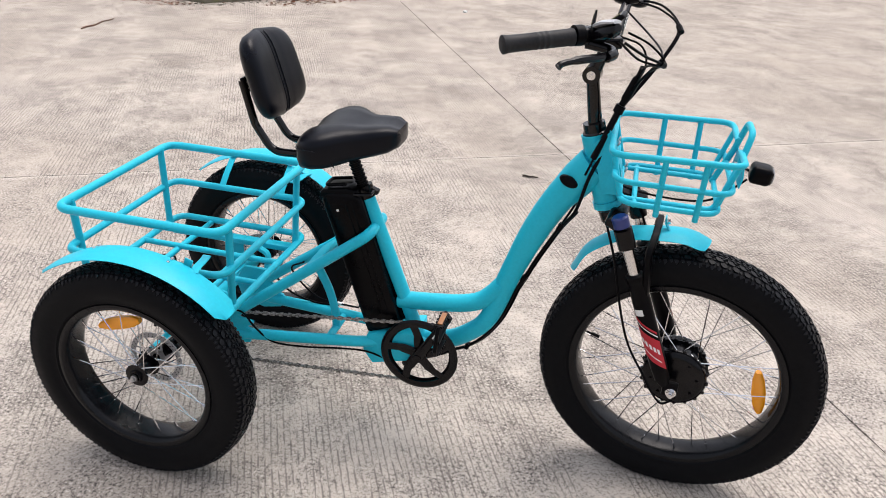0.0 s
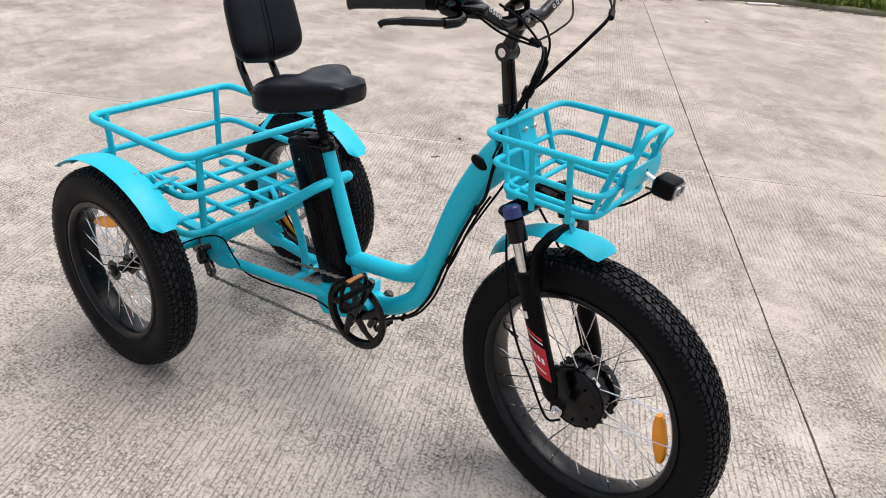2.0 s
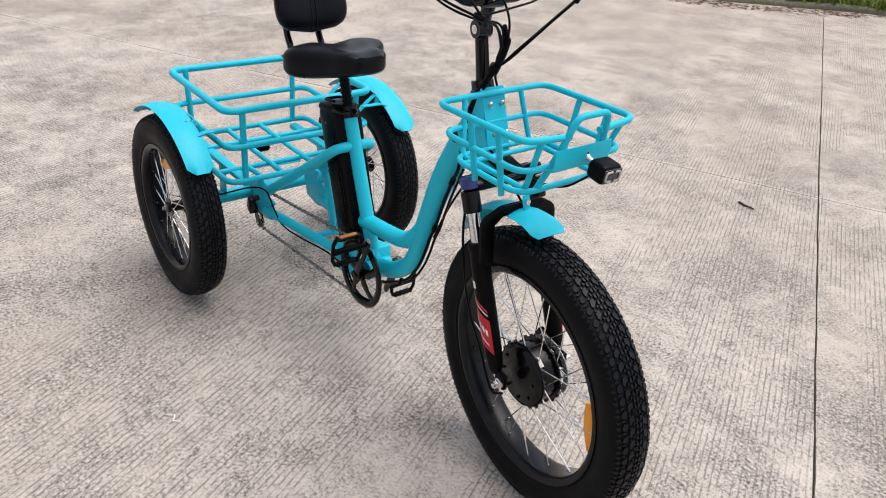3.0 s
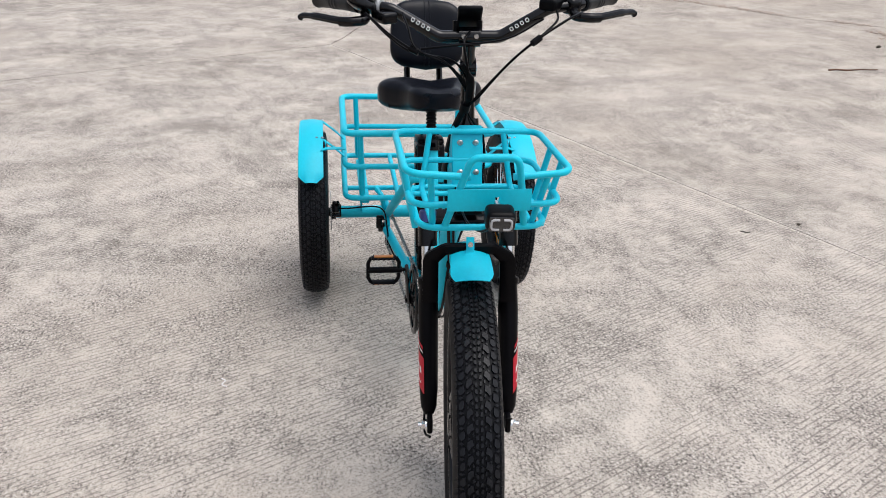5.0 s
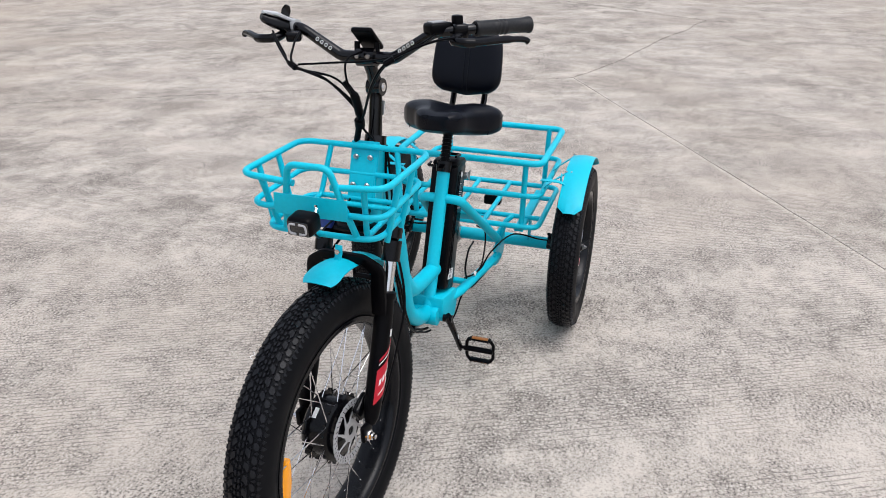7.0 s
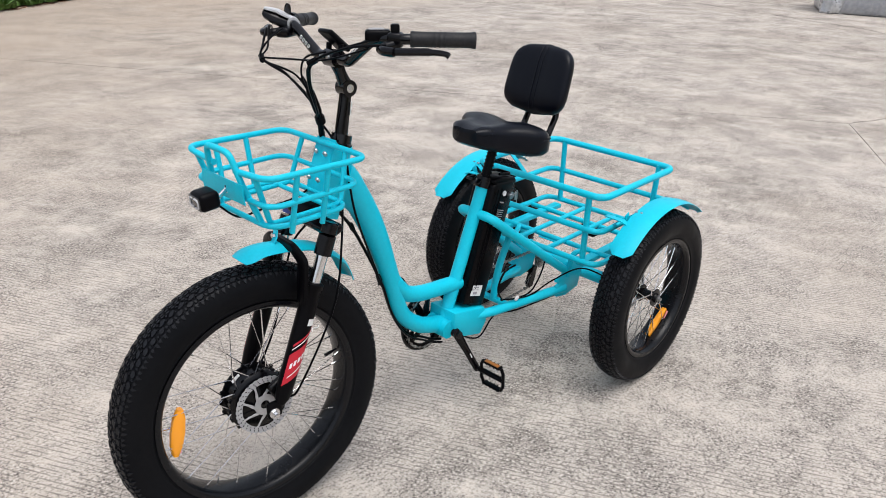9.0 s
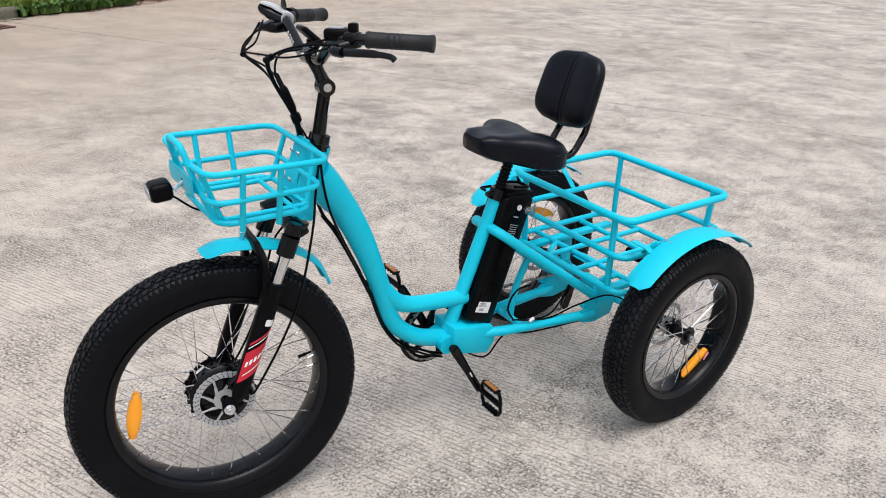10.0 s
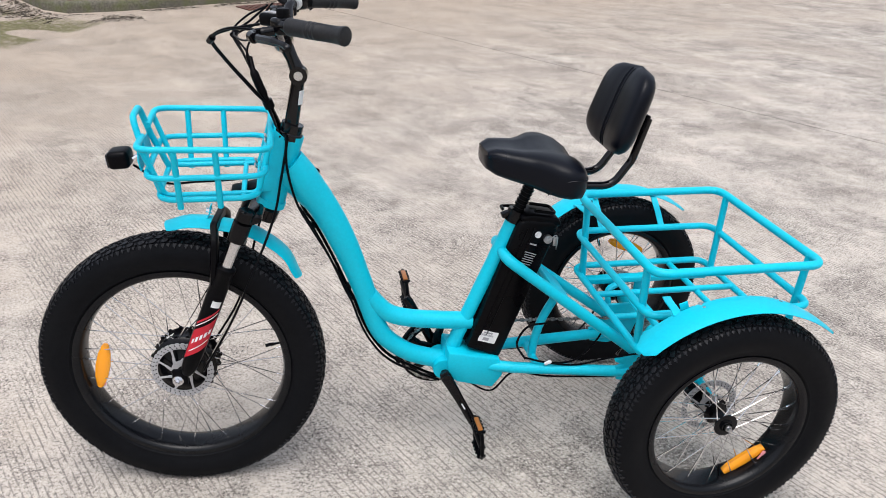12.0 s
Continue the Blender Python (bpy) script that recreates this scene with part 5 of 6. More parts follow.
box(bm, (0.034, 0.026, 0.002), pose(1.102, 0.178, 1.300, 0, 0, -35), 0.0)
part("pod_screen", bm, GREY, bar, "", STEER)
bm = NB()
box(bm, (0.012, 0.054, 0.076), pose(1.100, 0.000, 1.258, 0, 48, 0), 0.005, 3)
tube(bm, [(1.100, -0.03, 1.216), (1.096, -0.03, 1.250)], 0.007, seg=8)
tube(bm, [(1.100, 0.022, 1.216), (1.096, 0.022, 1.250)], 0.007, seg=8)
display = part("display", bm, MATT, bar, "black handlebar display tilted to the rider", STEER)
bm = NB()
box(bm, (0.002, 0.045, 0.064), pose(1.0955, 0.000, 1.2632, 0, 48, 0), 0.0)
part("screen", bm, SMOKE, bar, "", STEER)

# --- front basket ---
BX0, BX1, BY = 1.138, 1.420, 0.166
AR = 0.0074
bm = NB()
back = [(BX1 + 0.002, -0.040, 1.008), (BX1, -BY, 1.016), (BX0, -BY, 1.009), (BX0, BY, 1.009), (BX1, BY, 1.016), (BX1 + 0.002, 0.046, 1.008)]
tube(bm, rounded(back, 0.038, n=6), AR, seg=12)
basket = part("front_basket", bm, TEAL, trike, "turquoise welded tube basket in front of the handlebar")
basket.matrix_basis = Matrix.Translation((0.006, -0.007, 0.003))
bm = NB()
tube(bm, rounded([(1.388, -0.082, 0.884), (1.420, -0.060, 0.98), (1.437, -0.042, 1.054), (1.437, 0.050, 1.054), (1.420, 0.066, 0.98), (1.388, 0.086, 0.884)], 0.026, n=6), AR, seg=12)
part("basket_arch", bm, TEAL, basket)
for z, x0, x1, y, cr in ((0.945, 1.152, 1.410, 0.154, 0.042), (0.886, 1.170, 1.392, 0.134, 0.048)):
    bm = NB()
    tube(bm, rounded([(x0, -y, z), (x1, -y, z), (x1, y, z), (x0, y, z)], cr, True, 6), AR * 0.92, closed=True, seg=12)
    part("basket_ring", bm, TEAL, basket)
for x in (1.256, 1.343):
    for s in (-1, 1):
        bm = NB()
        tube(bm, [(x, s * BY, 1.010), (x, s * 0.136, 0.866)], AR * 0.95, seg=10)
        part("basket_bar", bm, TEAL, basket)
for s in (-1, 1):
    bm = NB()
    tube(bm, rounded([(BX1, s * 0.118, 1.012), (1.378, s * 0.104, 0.886), (1.172, s * 0.104, 0.886), (BX0, s * 0.085, 1.008)], 0.02, n=4), AR * 0.9, seg=10)
    part("basket_bar", bm, TEAL, basket)
for x in (1.205,):
    bm = NB()
    tube(bm, [(x, -0.134, 0.884), (x, 0.134, 0.884)], AR * 0.85, seg=10)
    part("floor_bar", bm, TEAL, basket)
bm = NB()
sheet(bm, [[(1.428, y, 0.938), (1.432, y, 0.962), (1.430, y, 0.985)] for y in (-0.084, -0.03, 0.03, 0.084)], 0.003)
part("front_plate", bm, TEAL, basket, "blank turquoise plate on the basket front")
bm = NB()
sheet(bm, [[(1.128, y, 1.020), (1.146, y, 0.975), (1.166, y, 0.925), (1.178, y, 0.862)] for y in (-0.031, -0.012, 0.012, 0.035)], 0.004)
for y in (-0.032, 0.036):
    prism(bm, [(1.130, 1.018), (1.180, 0.862), (1.130, 0.862), (1.090, 0.98)], y - 0.0015, y + 0.0015)
mount = part("basket_mount", bm, TEAL, basket, "turquoise mounting plate bolted to the head tube")
for x, z in ((1.146, 0.986), (1.172, 0.924)):
    for y in (-0.016, 0.020):
        bm = NB()
        lathe(bm, [(0.0, 0.0), (0.0, 0.0075), (0.004, 0.0065), (0.005, 0.003), (0.003, 0.0)], 14, closed=False, axis="x")
        b_ = part("bolt", bm, STEEL, basket, "bright socket bolt", pose(x + 0.003, y, z, 0, -20, 0) @ Matrix.Rotation(radians(40), 4, "Y"))
bm = NB()
box(bm, (0.07, 0.06, 0.016), pose(1.205, 0, 0.858, 0, 12, 0), 0.005)
part("bracket_box", bm, MATT, basket, "black bracket under the basket")

# --- headlight ---
LP = pose(1.488, 0.004, 0.950, 0, 6, -4)
bm = NB()
box(bm, (0.050, 0.058, 0.043), LP, 0.012, 4)
lamp = part("headlight", bm, MATT, trike, "boxy black headlight with a ring-shaped lens")
bm = NB()
box(bm, (0.003, 0.047, 0.031), LP @ Matrix.Translation((0.0245, 0, 0)), 0.001)
part("lens", bm, SMOKE, lamp, "", None)
for s in (-1, 1):
    bm = NB()
    tube(bm, rounded([(0.0265, s * 0.004, -0.0105), (0.0265, s * 0.0195, -0.0105), (0.0265, s * 0.0195, 0.0105), (0.0265, s * 0.004, 0.0105)], 0.009), 0.0024, seg=8)
    part("light_ring", bm, LENS, lamp, "pale curved light strip", LP)
bm = NB()
tube(bm, rounded([(1.460, 0.012, 0.950), (1.436, 0.007, 0.962), (1.430, 0.007, 0.968)], 0.01), 0.0055, seg=8)
tube(bm, [(1.432, 0.007, 0.955), (1.432, 0.007, 0.972)], 0.007, seg=8)
part("lamp_bracket", bm, CHROME, lamp, "steel lamp bracket")
bm = NB()
tube(bm, smooth_line([(1.462, 0.004, 0.932), (1.400, -0.01, 0.880), (1.33, -0.03, 0.872), (1.22, -0.03, 0.878), (1.15, -0.035, 0.90)], 6), 0.0028, seg=6)
part("lamp_cable", bm, MATT, lamp)

# --- tail lamp ---
bm = NB()
box(bm, (0.050, 0.072, 0.040), pose(-0.145, 0.012, 0.412), 0.010, 3)
tail = part("tail_lamp", bm, MATT, trike, "small black tail lamp under the rack")
bm = NB()
box(bm, (0.006, 0.058, 0.026), pose(-0.171, 0.012, 0.412), 0.002)
part("lens", bm, RED, tail, "red lens")

# --- cables ---
def cable(name, pts, r=0.0026, m=None, n=7):
    bm = NB()
    tube(bm, smooth_line(pts, n), r, seg=6)
    return part(name, bm, MATT, trike, "", m)


cable("brake_cable", [(1.138, -0.232, 1.262), (1.180, -0.190, 1.232), (1.218, -0.141, 1.208), (1.200, -0.072, 1.180), (1.164, -0.018, 1.110), (1.146, -0.018, 1.068), (1.122, -0.036, 1.000), (1.090, -0.040, 0.905)], 0.003)
cable("shift_cable", [(1.140, -0.160, 1.270), (1.188, -0.152, 1.248), (1.223, -0.136, 1.211), (1.196, -0.062, 1.172), (1.162, -0.010, 1.108), (1.144, -0.014, 1.064), (1.118, -0.038, 0.99)], 0.0026)
cable("light_cable", [(1.126, -0.238, 1.266), (1.168, -0.188, 1.224), (1.214, -0.144, 1.204), (1.188, -0.052, 1.180), (1.165, -0.010, 1.120)], 0.0026)
cable("display_cable", [(1.125, -0.01, 1.232), (1.172, -0.03, 1.220), (1.188, -0.024, 1.176), (1.164, -0.008, 1.112), (1.144, -0.012, 1.062)], 0.0026)
cable("brake_cable", [(1.150, 0.230, 1.282), (1.214, 0.178, 1.276), (1.254, 0.104, 1.240), (1.230, 0.055, 1.185), (1.174, 0.010, 1.102), (1.147, -0.010, 1.064), (1.122, 0.030, 1.0)], 0.003)
cable("throttle_cable", [(1.150, 0.172, 1.284), (1.206, 0.158, 1.272), (1.250, 0.110, 1.244), (1.232, 0.064, 1.195), (1.178, 0.014, 1.114), (1.149, -0.008, 1.070)], 0.0026)
cable("switch_cable", [(1.130, 0.15, 1.262), (1.186, 0.06, 1.230), (1.214, -0.05, 1.220), (1.219, -0.128, 1.212)], 0.0024)
cable("motor_cable", [(1.105, 0.034, 1.00), (1.125, 0.040, 0.90), (1.150, 0.065, 0.80), (1.215, 0.118, 0.66), (1.270, 0.115, 0.54), (1.335, 0.100, 0.42), (1.345, 0.078, 0.39)], 0.0032)
cable("brake_hose", [(1.155, -0.05, 0.80), (1.190, -0.098, 0.72), (1.222, -0.108, 0.60), (1.255, -0.105, 0.50), (1.300, -0.10, 0.42), (1.360, -0.105, 0.335), (1.395, -0.096, 0.34)], 0.0032)
bm = NB()
tube(bm, smooth_line([(1.182, -0.034, 1.174), (1.174, -0.014, 1.142), (1.156, -0.010, 1.094), (1.145, -0.014, 1.068)], 5), [0.006] * 5 + [0.0105] * 6 + [0.008] * 5, seg=10)
tube(bm, [(1.149, -0.014, 1.078), (1.142, -0.016, 1.060)], 0.0125, seg=10)
tube(bm, smooth_line([(1.145, -0.016, 1.066), (1.125, -0.034, 1.01), (1.103, -0.042, 0.95)], 4), 0.008, seg=8)
part("cable_wrap", bm, MATT, trike, "black spiral wrap round the cables")
under = [(1.122, -0.036, 0.960), (1.100, -0.044, 0.900), (1.078, -0.034, 0.803), (1.046, -0.022, 0.751), (1.015, -0.014, 0.688), (0.988, -0.006, 0.628), (0.966, 0.0, 0.574), (0.949, 0.0, 0.536), (0.932, 0.0, 0.483), (0.908, 0.0, 0.425), (0.869, 0.0, 0.365), (0.826, 0.0, 0.326), (0.785, 0.0, 0.303), (0.740, 0.0, 0.276), (0.700, 0.006, 0.262)]
cable("frame_cable", under, 0.0045)
cable("frame_cable", [(x + 0.006, y + 0.012, z - 0.004) for x, y, z in under[2:]], 0.0036)
cable("frame_cable", [(1.108, 0.036, 1.010), (1.110, 0.046, 0.930), (1.090, 0.042, 0.835), (1.052, 0.026, 0.751), (1.021, 0.016, 0.688), (0.993, 0.010, 0.628), (0.955, 0.008, 0.536)], 0.0032)
cable("stay_cable", [(0.64, 0.02, 0.262), (0.56, 0.05, 0.228), (0.50, 0.068, 0.300), (0.40, 0.082, 0.286), (0.20, 0.10, 0.278)], 0.003)
cable("battery_cable", [(0.47, 0.066, 0.345), (0.40, 0.085, 0.335), (0.32, 0.09, 0.345), (0.25, 0.08, 0.43), (0.30, 0.06, 0.475)], 0.003)
cable("battery_cable", [(0.47, 0.072, 0.345), (0.500, 0.075, 0.40), (0.475, 0.078, 0.455), (0.42, 0.08, 0.465)], 0.0034)
cable("brake_line", [(0.03, -0.31, 0.335), (0.07, -0.25, 0.352), (0.13, -0.16, 0.385), (0.178, -0.122, 0.385), (0.218, -0.112, 0.330), (0.27, -0.106, 0.288), (0.36, -0.090, 0.280), (0.46, -0.074, 0.286), (0.54, -0.066, 0.288), (0.60, -0.050, 0.262)], 0.003)
cable("brake_line", [(0.41, 0.084, 0.334), (0.32, 0.088, 0.322), (0.22, 0.10, 0.345), (0.13, 0.16, 0.385), (0.07, 0.25, 0.352), (0.03, 0.31, 0.335)], 0.003)
bm = NB()
box(bm, (0.022, 0.010, 0.009), pose(0.405, 0.085, 0.335, 0, 12, 8), 0.003)
part("cable_plug", bm, WHITE, trike, "small white cable plug")
for p in (under[3], under[6], under[11]):
    bm = NB()
    tube(bm, [V(*p) - V(0.004, 0, 0.009), V(*p) + V(0.004, 0, 0.009)], 0.0075, seg=8)
    part("cable_clip", bm, MATT, trike)
for a, b in (((1.258, 0.096, 1.235), (1.250, 0.114, 1.246)), ((1.223, -0.132, 1.205), (1.214, -0.150, 1.213))):
    bm = NB()
    tube(bm, [a, b], 0.0075, seg=8)
    part("cable_clip", bm, MATT, trike)
for s in (-1,):
    bm = NB()
    lathe(bm, [(0.0, 0.019), (0.006, 0.017), (0.009, 0.010), (0.010, 0.0)], 20, closed=False)
    bmesh.ops.transform(bm, matrix=pose(1.053, s * 0.036, 0.882, 0, 25, 0) @ Matrix.Diagonal((1.35, s, 0.75, 1)), verts=bm.verts)
    part("grommet", bm, MATT, trike, "black rubber cable grommet in the main tube")


# ---------------- yard edges ----------------
BANK = 0.11


def along(points, step):
    """Points at even steps on a polyline, each with the unit vector square to it (to the walker's left)."""
    out = []
    for a, b in zip(points, points[1:]):
        l = math.hypot(b[0] - a[0], b[1] - a[1])
        n = max(1, int(l / step))
        for k in range(n):
            t = k / n
            out.append((a[0] + (b[0] - a[0]) * t, a[1] + (b[1] - a[1]) * t, -(b[1] - a[1]) / l, (b[0] - a[0]) / l))
    out.append((*points[-1], out[-1][2], out[-1][3]))
    m = []
    for i in range(len(out)):
        near = out[max(0, i - 2):i + 3]
        x, y = sum(p[2] for p in near), sum(p[3] for p in near)
        l = math.hypot(x, y)
        m.append((out[i][0], out[i][1], x / l, y / l))
    return m


def kerb(name, points, width, high, label):
    """A worn kerb swept along a line, with an uneven top and rounded edges."""
    bm = NB()
    rings = []
    for i, (x, y, nx, ny) in enumerate(along(points, 0.08)):
        h = high + 0.012 * noise.noise((x * 2, y * 2, 4.0))
        o = 0.012 * noise.noise((x * 3, y * 3, 9.0))
        ring = []
        for d, z in ((0.0, -0.013), (0.006, h * 0.5), (0.012, h - 0.02), (0.032, h), (width * 0.6, h + 0.004), (width - 0.02, h), (width, h - 0.02), (width, -0.013)):
            e = 0.006 * noise.noise((x * 9 + d * 30, y * 9, z * 30))
            ring.append(bm.verts.new((x + nx * (d + o + e), y + ny * (d + o + e), z + (e if z > 0 else 0))))
        rings.append(ring)
    for a, b in zip(rings, rings[1:]):
        for k in range(7):
            bm.faces.new((a[k], a[k + 1], b[k + 1], b[k]))
    bm.faces.new(rings[0])
    bm.faces.new(rings[-1])
    return tagged(part(name, bm, KERB), label, "kerb", kind="structure")


def verge(points, start, wide, z0, z1, label):
    """Uneven soil behind a line, one sheet from `start` to `wide` metres behind it."""
    bm = NB()
    rows = []
    for x, y, nx, ny in along(points, 0.25):
        row = []
        for k in range(14):
            d = start + (wide - start) * (k / 13) ** 1.7
            px, py = x + nx * d, y + ny * d
            z = z0 + (z1 - z0) * min(1, k / 6) + 0.035 * noise.noise((px * 1.7, py * 1.7, 2.0))
            row.append(bm.verts.new((px, py, z if k else z0)))
        rows.append(row)
    for a, b in zip(rows, rows[1:]):
        for k in range(13):
            bm.faces.new((a[k], a[k + 1], b[k + 1], b[k]))
    return tagged(part("verge", bm, SOIL), label, "verge", kind="structure")


def blades(verts, faces, x, y, z0, rnd, low, high, wide, lean):
    for _k in range(rnd.randint(3, 6)):
        a, h, w = rnd.uniform(0, 6.283), rnd.uniform(low, high), rnd.uniform(0.4, 1.0) * wide
        l = h * rnd.uniform(0.1, lean)
        bx, by = x + rnd.uniform(-0.03, 0.03), y + rnd.uniform(-0.03, 0.03)
        dx, dy = math.cos(a), math.sin(a)
        i = len(verts)
        for t, wk in ((0.0, 0.7), (0.5, 1.0), (1.0, 0.05)):
            for s in (-1, 1):
                verts.append((bx + dx * l * t * t - dy * w * wk * s, by + dy * l * t * t + dx * w * wk * s, z0 + h * (t - 0.25 * lean * t * t)))
        faces += [(i, i + 1, i + 3, i + 2), (i + 2, i + 3, i + 5, i + 4)]


def stuff(name, verts, faces, material, label, category):
    me = bpy.data.meshes.new(name)
    me.from_pydata(verts, [], faces)
    me.materials.append(material)
    return tagged(new(name, me), label, category, kind="stuff")


def grass(points, d0, d1, count, low, high, wide, seed, label, z0=BANK - 0.03, lean=0.6, gaps=-0.15, name="grass", material=None):
    """Tufts of curved blades between d0 and d1 behind a line, in uneven clumps."""
    rnd = random.Random(seed)
    line = along(points, 0.05)
    verts, faces = [], []
    for _ in range(count):
        x, y, nx, ny = rnd.choice(line)
        d = d0 + (d1 - d0) * rnd.random() ** 1.4
        x, y = x + nx * d + rnd.uniform(-0.03, 0.03), y + ny * d + rnd.uniform(-0.03, 0.03)
        k = noise.noise((x * 2.3, y * 2.3, seed))
        if k < gaps:
            continue
        blades(verts, faces, x, y, z0, rnd, low, low + (high - low) * (0.55 + k), wide, lean)
    return stuff(name, verts, faces, material or GRASS, label, "grass" if name == "grass" else "weeds")


def litter(points, d0, d1, count, size, seed, material, name, label, z=0.004, lift=1.0):
    """Dead leaves and crumbs lying flat along a line."""
    rnd = random.Random(seed)
    line = along(points, 0.05)
    verts, faces = [], []
    for _ in range(count):
        x, y, nx, ny = rnd.choice(line)
        d = d0 + (d1 - d0) * (rnd.random() + rnd.random()) / 2
        e = rnd.uniform(-0.05, 0.05)
        x, y = x + nx * d + ny * e, y + ny * d - nx * e
        if noise.noise((x * 1.5, y * 1.5, seed)) < -0.2:
            continue
        a, s = rnd.uniform(0, 6.283), size * rnd.uniform(0.4, 1.2)
        ca, sa = math.cos(a), math.sin(a)
        i = len(verts)
        for px, py, pz in ((-1, 0, 0.0), (-0.2, -0.45, 0.18), (1, 0, 0.05), (-0.1, 0.42, 0.2), (0.1, 0, 0.0)):
            verts.append((x + (px * ca - py * sa) * s, y + (px * sa + py * ca) * s, z + lift * pz * s * rnd.uniform(0.3, 1.4)))
        faces += [(i, i + 1, i + 4), (i + 1, i + 2, i + 4), (i + 2, i + 3, i + 4), (i + 3, i, i + 4)]
    return stuff(name, verts, faces, material, label, "leaf litter")


LEAF = worn("dead_leaf", (0.24, 0.10, 0.05), (0.12, 0.055, 0.03), 0.8, 40, 0.0, spec=0.2)
MOULD = worn("dark_mould", (0.075, 0.06, 0.045), (0.045, 0.038, 0.03), 0.95, 60, 0.0, spec=0.1)
BROAD = worn("weed_leaf", (0.10, 0.19, 0.04), (0.05, 0.11, 0.02), 0.5, 12, 0.0, dust=0.3, dusty=(0.20, 0.24, 0.06), spec=0.25)

N_LINE = [(12.11, 15.09), (5.08, 11.64), (1.67, 9.87), (0.66, 9.23), (-0.64, 8.75), (-1.7, 7.86), (-2.46, 6.87), (-3.42, 5.83), (-4.27, 5.97), (-5.56, 6.28)]
N_LINE = N_LINE[::-1]  # walked eastwards, so that the verge lies to the left
kerb("kerb_north", N_LINE, 0.14, 0.055, "dark mossy concrete kerb along the yard")
verge(N_LINE, 0.13, 8.0, 0.035, 0.15, "rough brown soil verge behind the kerb")
grass(N_LINE, 0.06, 1.4, 12500, 0.05, 0.28, 0.011, 5, "uneven yellow-green grass and weeds behind the kerb", z0=0.03)
grass(N_LINE, 1.4, 4.5, 5000, 0.10, 0.40, 0.018, 6, "taller grass further up the verge", z0=0.12)
grass(N_LINE[7:], -0.10, 0.05, 700, 0.04, 0.16, 0.010, 8, "bright grass tufts at the foot of the kerb", z0=0.0, gaps=0.0)
litter(N_LINE[:5], -0.45, 0.0, 1100, 0.024, 26, LEAF, "leaf_litter", "red-brown dead leaves at the foot of the kerb")
litter(N_LINE, -0.26, 0.12, 3600, 0.022, 21, MOULD, "leaf_litter", "dark leaf mould gathered at the foot of the kerb")

S_LINE = [(4.44, -9.16), (4.05, -8.49), (3.61, -7.77), (3.29, -7.53), (2.76, -7.77), (1.76, -8.42), (0.65, -9.03)][::-1]
S_LINE = S_LINE[::-1]  # walked westwards: the verge lies to the left
kerb("kerb_south", S_LINE, 0.13, 0.12, "dark mossy kerb round the planted corner")
BED = [(3.85, -8.35), (3.36, -7.72), (2.76, -7.91), (1.75, -8.56), (0.65, -9.14), (-0.45, -9.64), (-1.46, -10.34), (-3.17, -11.37)]
verge(BED, 0.0, 8.0, 0.07, 0.16, "dark soil bed behind the kerb")
grass(BED, 0.05, 1.4, 6500, 0.04, 0.17, 0.012, 9, "low patchy yellow-green grass behind the kerb", z0=0.07)
grass(BED[4:], -0.15, 0.9, 1500, 0.08, 0.26, 0.040, 12, "leafy green weeds growing over the yard's edge", z0=0.02, name="weeds", material=BROAD, lean=1.1)
grass(BED, 1.2, 4.0, 2600, 0.15, 0.45, 0.035, 14, "taller leafy weeds in the bed", z0=0.10, name="weeds", material=BROAD, lean=0.9)
litter(S_LINE, -0.22, 0.0, 1300, 0.020, 22, MOULD, "leaf_litter", "dark leaf mould along the foot of the kerb")
EDGE = [(0.75, -8.98), (-0.45, -9.49), (-1.46, -10.25), (-2.67, -10.99)]
litter(EDGE, -0.25, 0.3, 1300, 0.026, 23, LEAF, "leaf_litter", "brown fallen leaves along the weedy edge")

# thin moss on the concrete by the corner
MOSS = worn("olive_moss", (0.22, 0.205, 0.105), (0.14, 0.135, 0.065), 0.95, 30, 0.0, dust=0.5, dusty=(0.28, 0.245, 0.165), spec=0.1)
litter([(4.76, -7.26), (4.07, -6.59), (3.18, -6.2)], -0.75, 0.95, 15000, 0.019, 31, MOSS, "moss", "thin olive moss spread over the concrete by the kerb", z=0.001, lift=0.3)
litter([(3.96, -8.11), (3.29, -7.39), (2.66, -7.62)], -0.55, -0.05, 1500, 0.018, 32, MOULD, "leaf_litter", "dark gravelly crumbs round the kerb's corner", z=0.002)

# western edge: leaves and earth
W_LINE = WEST[1:8] + [(-5.9, 6.2)]
litter(W_LINE[4:], -0.10, 0.22, 1100, 0.015, 24, LEAF, "leaf_litter", "red-brown dead leaves along the edge of the concrete")
litter(W_LINE[:4], -0.05, 0.10, 260, 0.016, 25, MOULD, "leaf_litter", "dark crumbs and leaves along the edge of the concrete")

# drain grate at the foot of the kerb
RUST = worn("rusty_iron", (0.17, 0.06, 0.038), (0.07, 0.032, 0.025), 0.8, 60, 0.001, metal=0.3, dust=0.2)
grate = tagged(new("drain_grate"), "rusty iron drain grate lying in the concrete by the kerb", "drain grate")
grate.matrix_basis = pose(1.16, -8.23, 0.0, 0, 0, 32)
bm = NB()
for x, y, sx, sy in ((0, -0.14, 0.72, 0.03), (0, 0.14, 0.72, 0.03), (-0.345, 0, 0.03, 0.25), (0.345, 0, 0.03, 0.25)):
    box(bm, (sx, sy, 0.014), pose(x, y, 0.007), 0.002)
part("grate_frame", bm, RUST, grate)
# flat dark sheet under the bars: the pit's shade put into its colour
bm = NB()
box(bm, (0.66, 0.25, 0.002), pose(0, 0, 0.0045))
part("grate_pit_shade", bm, MOULD, grate)
first = None
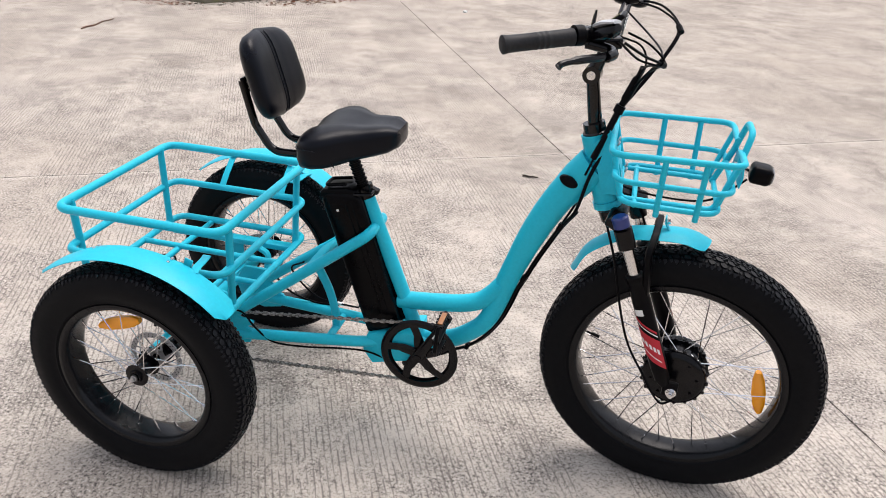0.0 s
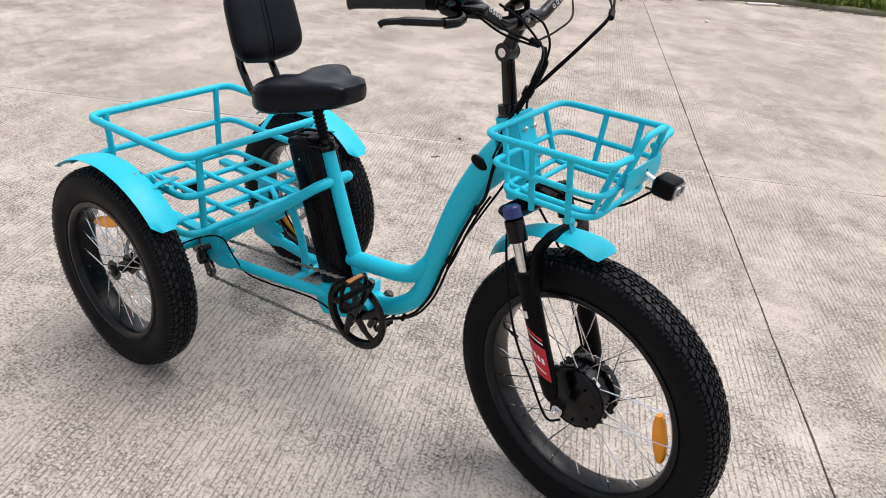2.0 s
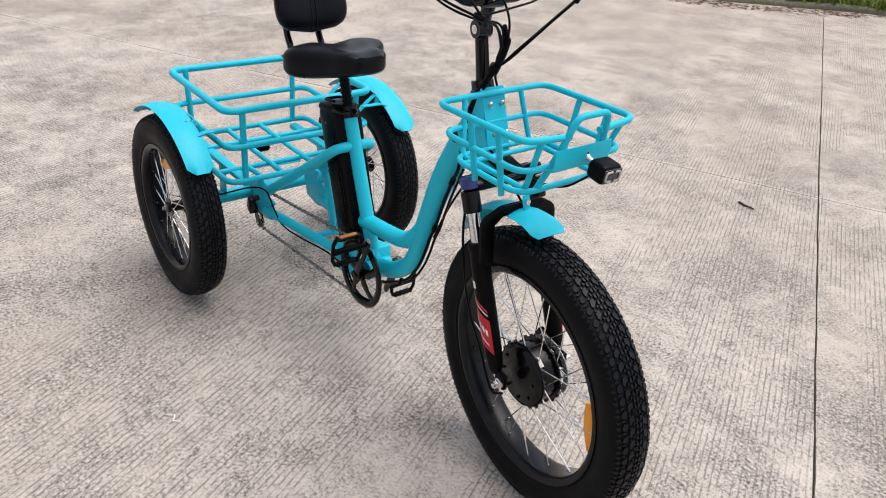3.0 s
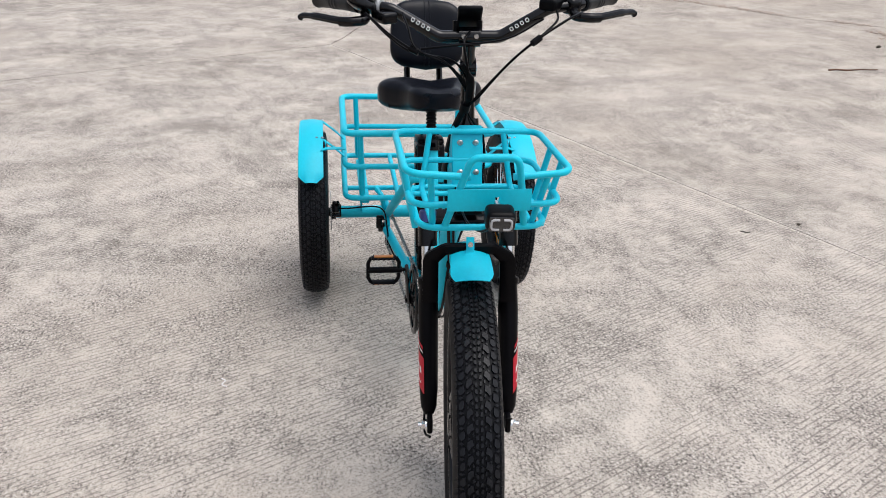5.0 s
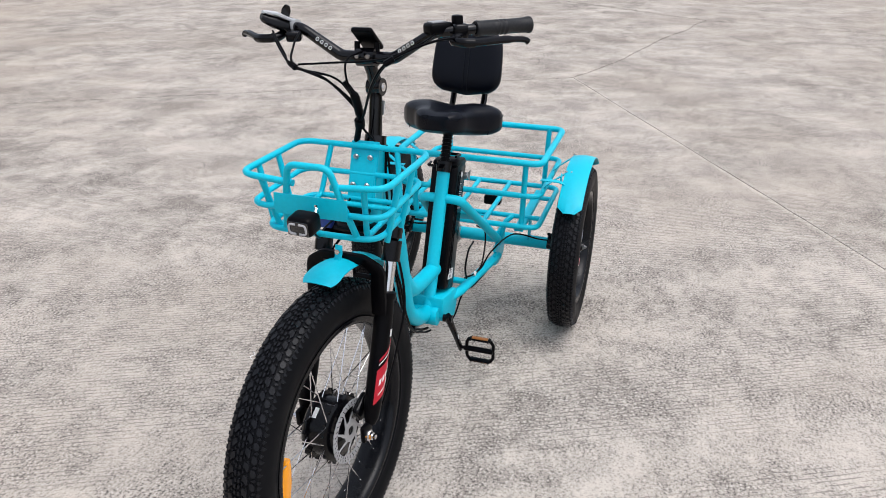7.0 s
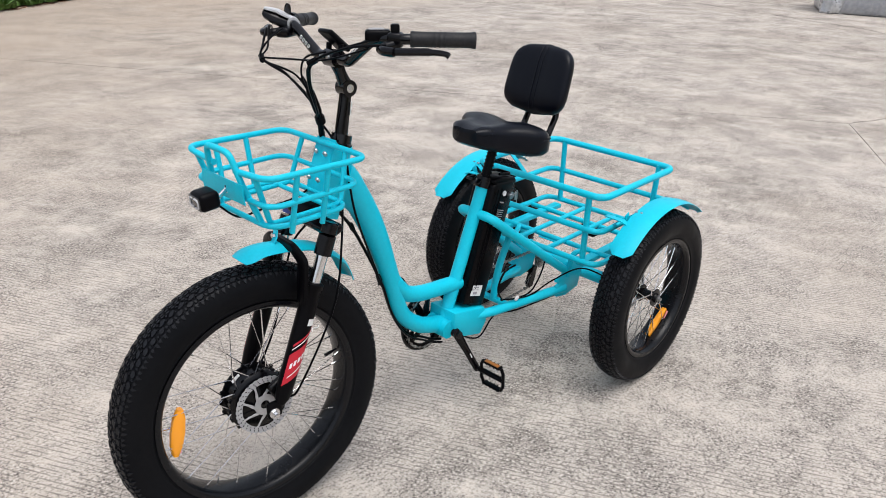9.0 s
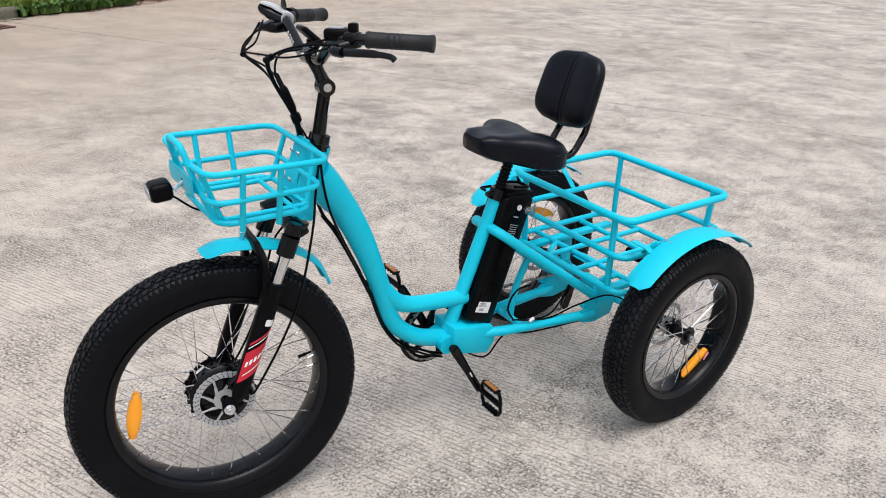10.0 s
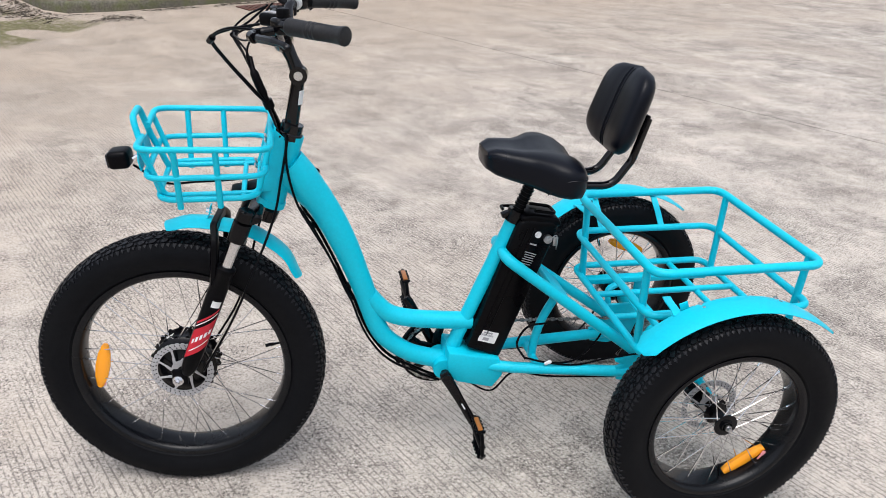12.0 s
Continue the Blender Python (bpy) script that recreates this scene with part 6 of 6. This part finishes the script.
for k in range(11):
    m = pose(-0.30 + k * 0.06, 0, 0.0085)
    if first is None:
        bm = NB()
        box(bm, (0.026, 0.25, 0.010), None, 0.002)
        first = part("grate_bar", bm, RUST, grate)
        first.matrix_basis = m
    else:
        same("grate_bar", first.data, grate, m)

# white plank at the foot of the northern kerb
PALE = worn("chalky_board", (0.62, 0.60, 0.56), (0.48, 0.46, 0.42), 0.8, 30, 0.001, dust=0.4)
bm = NB()
box(bm, (0.40, 0.09, 0.022), None, 0.004)
plank = tagged(part("plank", bm, PALE), "short weathered white board lying by the kerb", "plank")
plank.matrix_basis = pose(-0.72, 8.46, 0.011, 0, 0, 47)

# covered stack beyond the western edge
TARP = worn("grey_tarpaulin", (0.34, 0.35, 0.37), (0.24, 0.25, 0.27), 0.45, 18, 0.004, dust=0.35)
FOIL = worn("silver_foil", (0.62, 0.63, 0.65), (0.40, 0.41, 0.43), 0.3, 22, 0.006, metal=0.7, dust=0.1)


def crumpled(size, cuts, depth, seed):
    """A draped block: bevelled, with creases running down its sides."""
    bm = NB()
    box(bm, size, None, 0.06, 3)
    bmesh.ops.subdivide_edges(bm, edges=bm.edges[:], cuts=cuts, use_grid_fill=True)
    for v in bm.verts:
        p = v.co
        k = noise.noise((p.x * 4, p.y * 4, p.z * 1.3 + seed)) + 0.5 * noise.noise((p.x * 11, p.y * 11, p.z * 6 + seed))
        v.co += Vector((p.x / size[0], p.y / size[1], 0.4 * p.z / size[2])) * k * depth
    return bm


stack = tagged(new("covered_stack"), "goods wrapped in grey plastic tarpaulin with a crumpled silver end", "covered stack")
stack.matrix_basis = pose(-13.04, -2.11, 0.50, 0, 0, 110)
part("tarpaulin", crumpled((2.2, 1.1, 1.02), 5, 0.16, 1), TARP, stack)
part("foil_end", crumpled((0.42, 1.16, 1.00), 5, 0.22, 5), FOIL, stack, "crumpled silver wrapping", pose(-1.15, 0, -0.005))

# litter on the concrete
TWIG = worn("dry_twig", (0.20, 0.10, 0.06), (0.10, 0.06, 0.04), 0.9, 50, 0.001)


def twig(x, y, ang, length, r, label, material=TWIG):
    bm = NB()
    pts = [(length * (k / 6 - 0.5), 0.03 * length * math.sin(k * 2.1), r + 0.2 * r * math.sin(k * 1.7)) for k in range(7)]
    tube(bm, pts, [r * (1.0 - 0.08 * k) for k in range(7)], seg=7)
    ob = tagged(part("twig", bm, material), label, "twig", group="litter on the concrete")
    ob.matrix_basis = pose(x, y, 0.0005, 0, 0, ang)
    return ob


def pebble(x, y, s, seed, material, label, name="pebble"):
    bm = NB()
    bmesh.ops.create_icosphere(bm, subdivisions=2, radius=s)
    for v in bm.verts:
        v.co *= 1 + 0.5 * noise.noise(v.co / s * 1.3 + Vector((seed, 0, 0)))
        v.co.z *= 0.55
    low = min(v.co.z for v in bm.verts)
    ob = tagged(part(name, bm, material), label, name, group="litter on the concrete")
    ob.matrix_basis = pose(x, y, 0.0005 - low)


twig(0.66, 2.09, 0, 0.085, 0.006, "short dark stick lying on the concrete", MOULD)
twig(-3.67, 4.41, 95, 0.52, 0.008, "long red-brown stick lying on the concrete")
bm = NB()
tube(bm, smooth_line([(-0.02, 0, 0.002), (0.0, 0.008, 0.004), (0.012, -0.006, 0.003), (0.03, 0.004, 0.002)], 4), 0.0016, seg=5)
scrap = tagged(part("scrap", bm, WHITE), "thin white plastic scrap lying on the concrete", "scrap", group="litter on the concrete")
scrap.matrix_basis = pose(0.64, -0.65, 0.0005, 0, 0, 20)
pebble(-0.43, 1.94, 0.009, 3, MOULD, "small dark stone on the concrete", "stone")
twig(-0.36, 1.63, 60, 0.05, 0.0025, "short dark crumb of bark on the concrete", MOULD)
pebble(-0.76, 6.72, 0.022, 5, WHITE, "small white stone on the concrete", "stone")
pebble(-1.24, 8.16, 0.045, 8, WHITE, "white lump of stone by the kerb", "stone")
pebble(-4.7, 5.39, 0.024, 1, MOULD, "small dark lump of earth on the concrete", "clod")
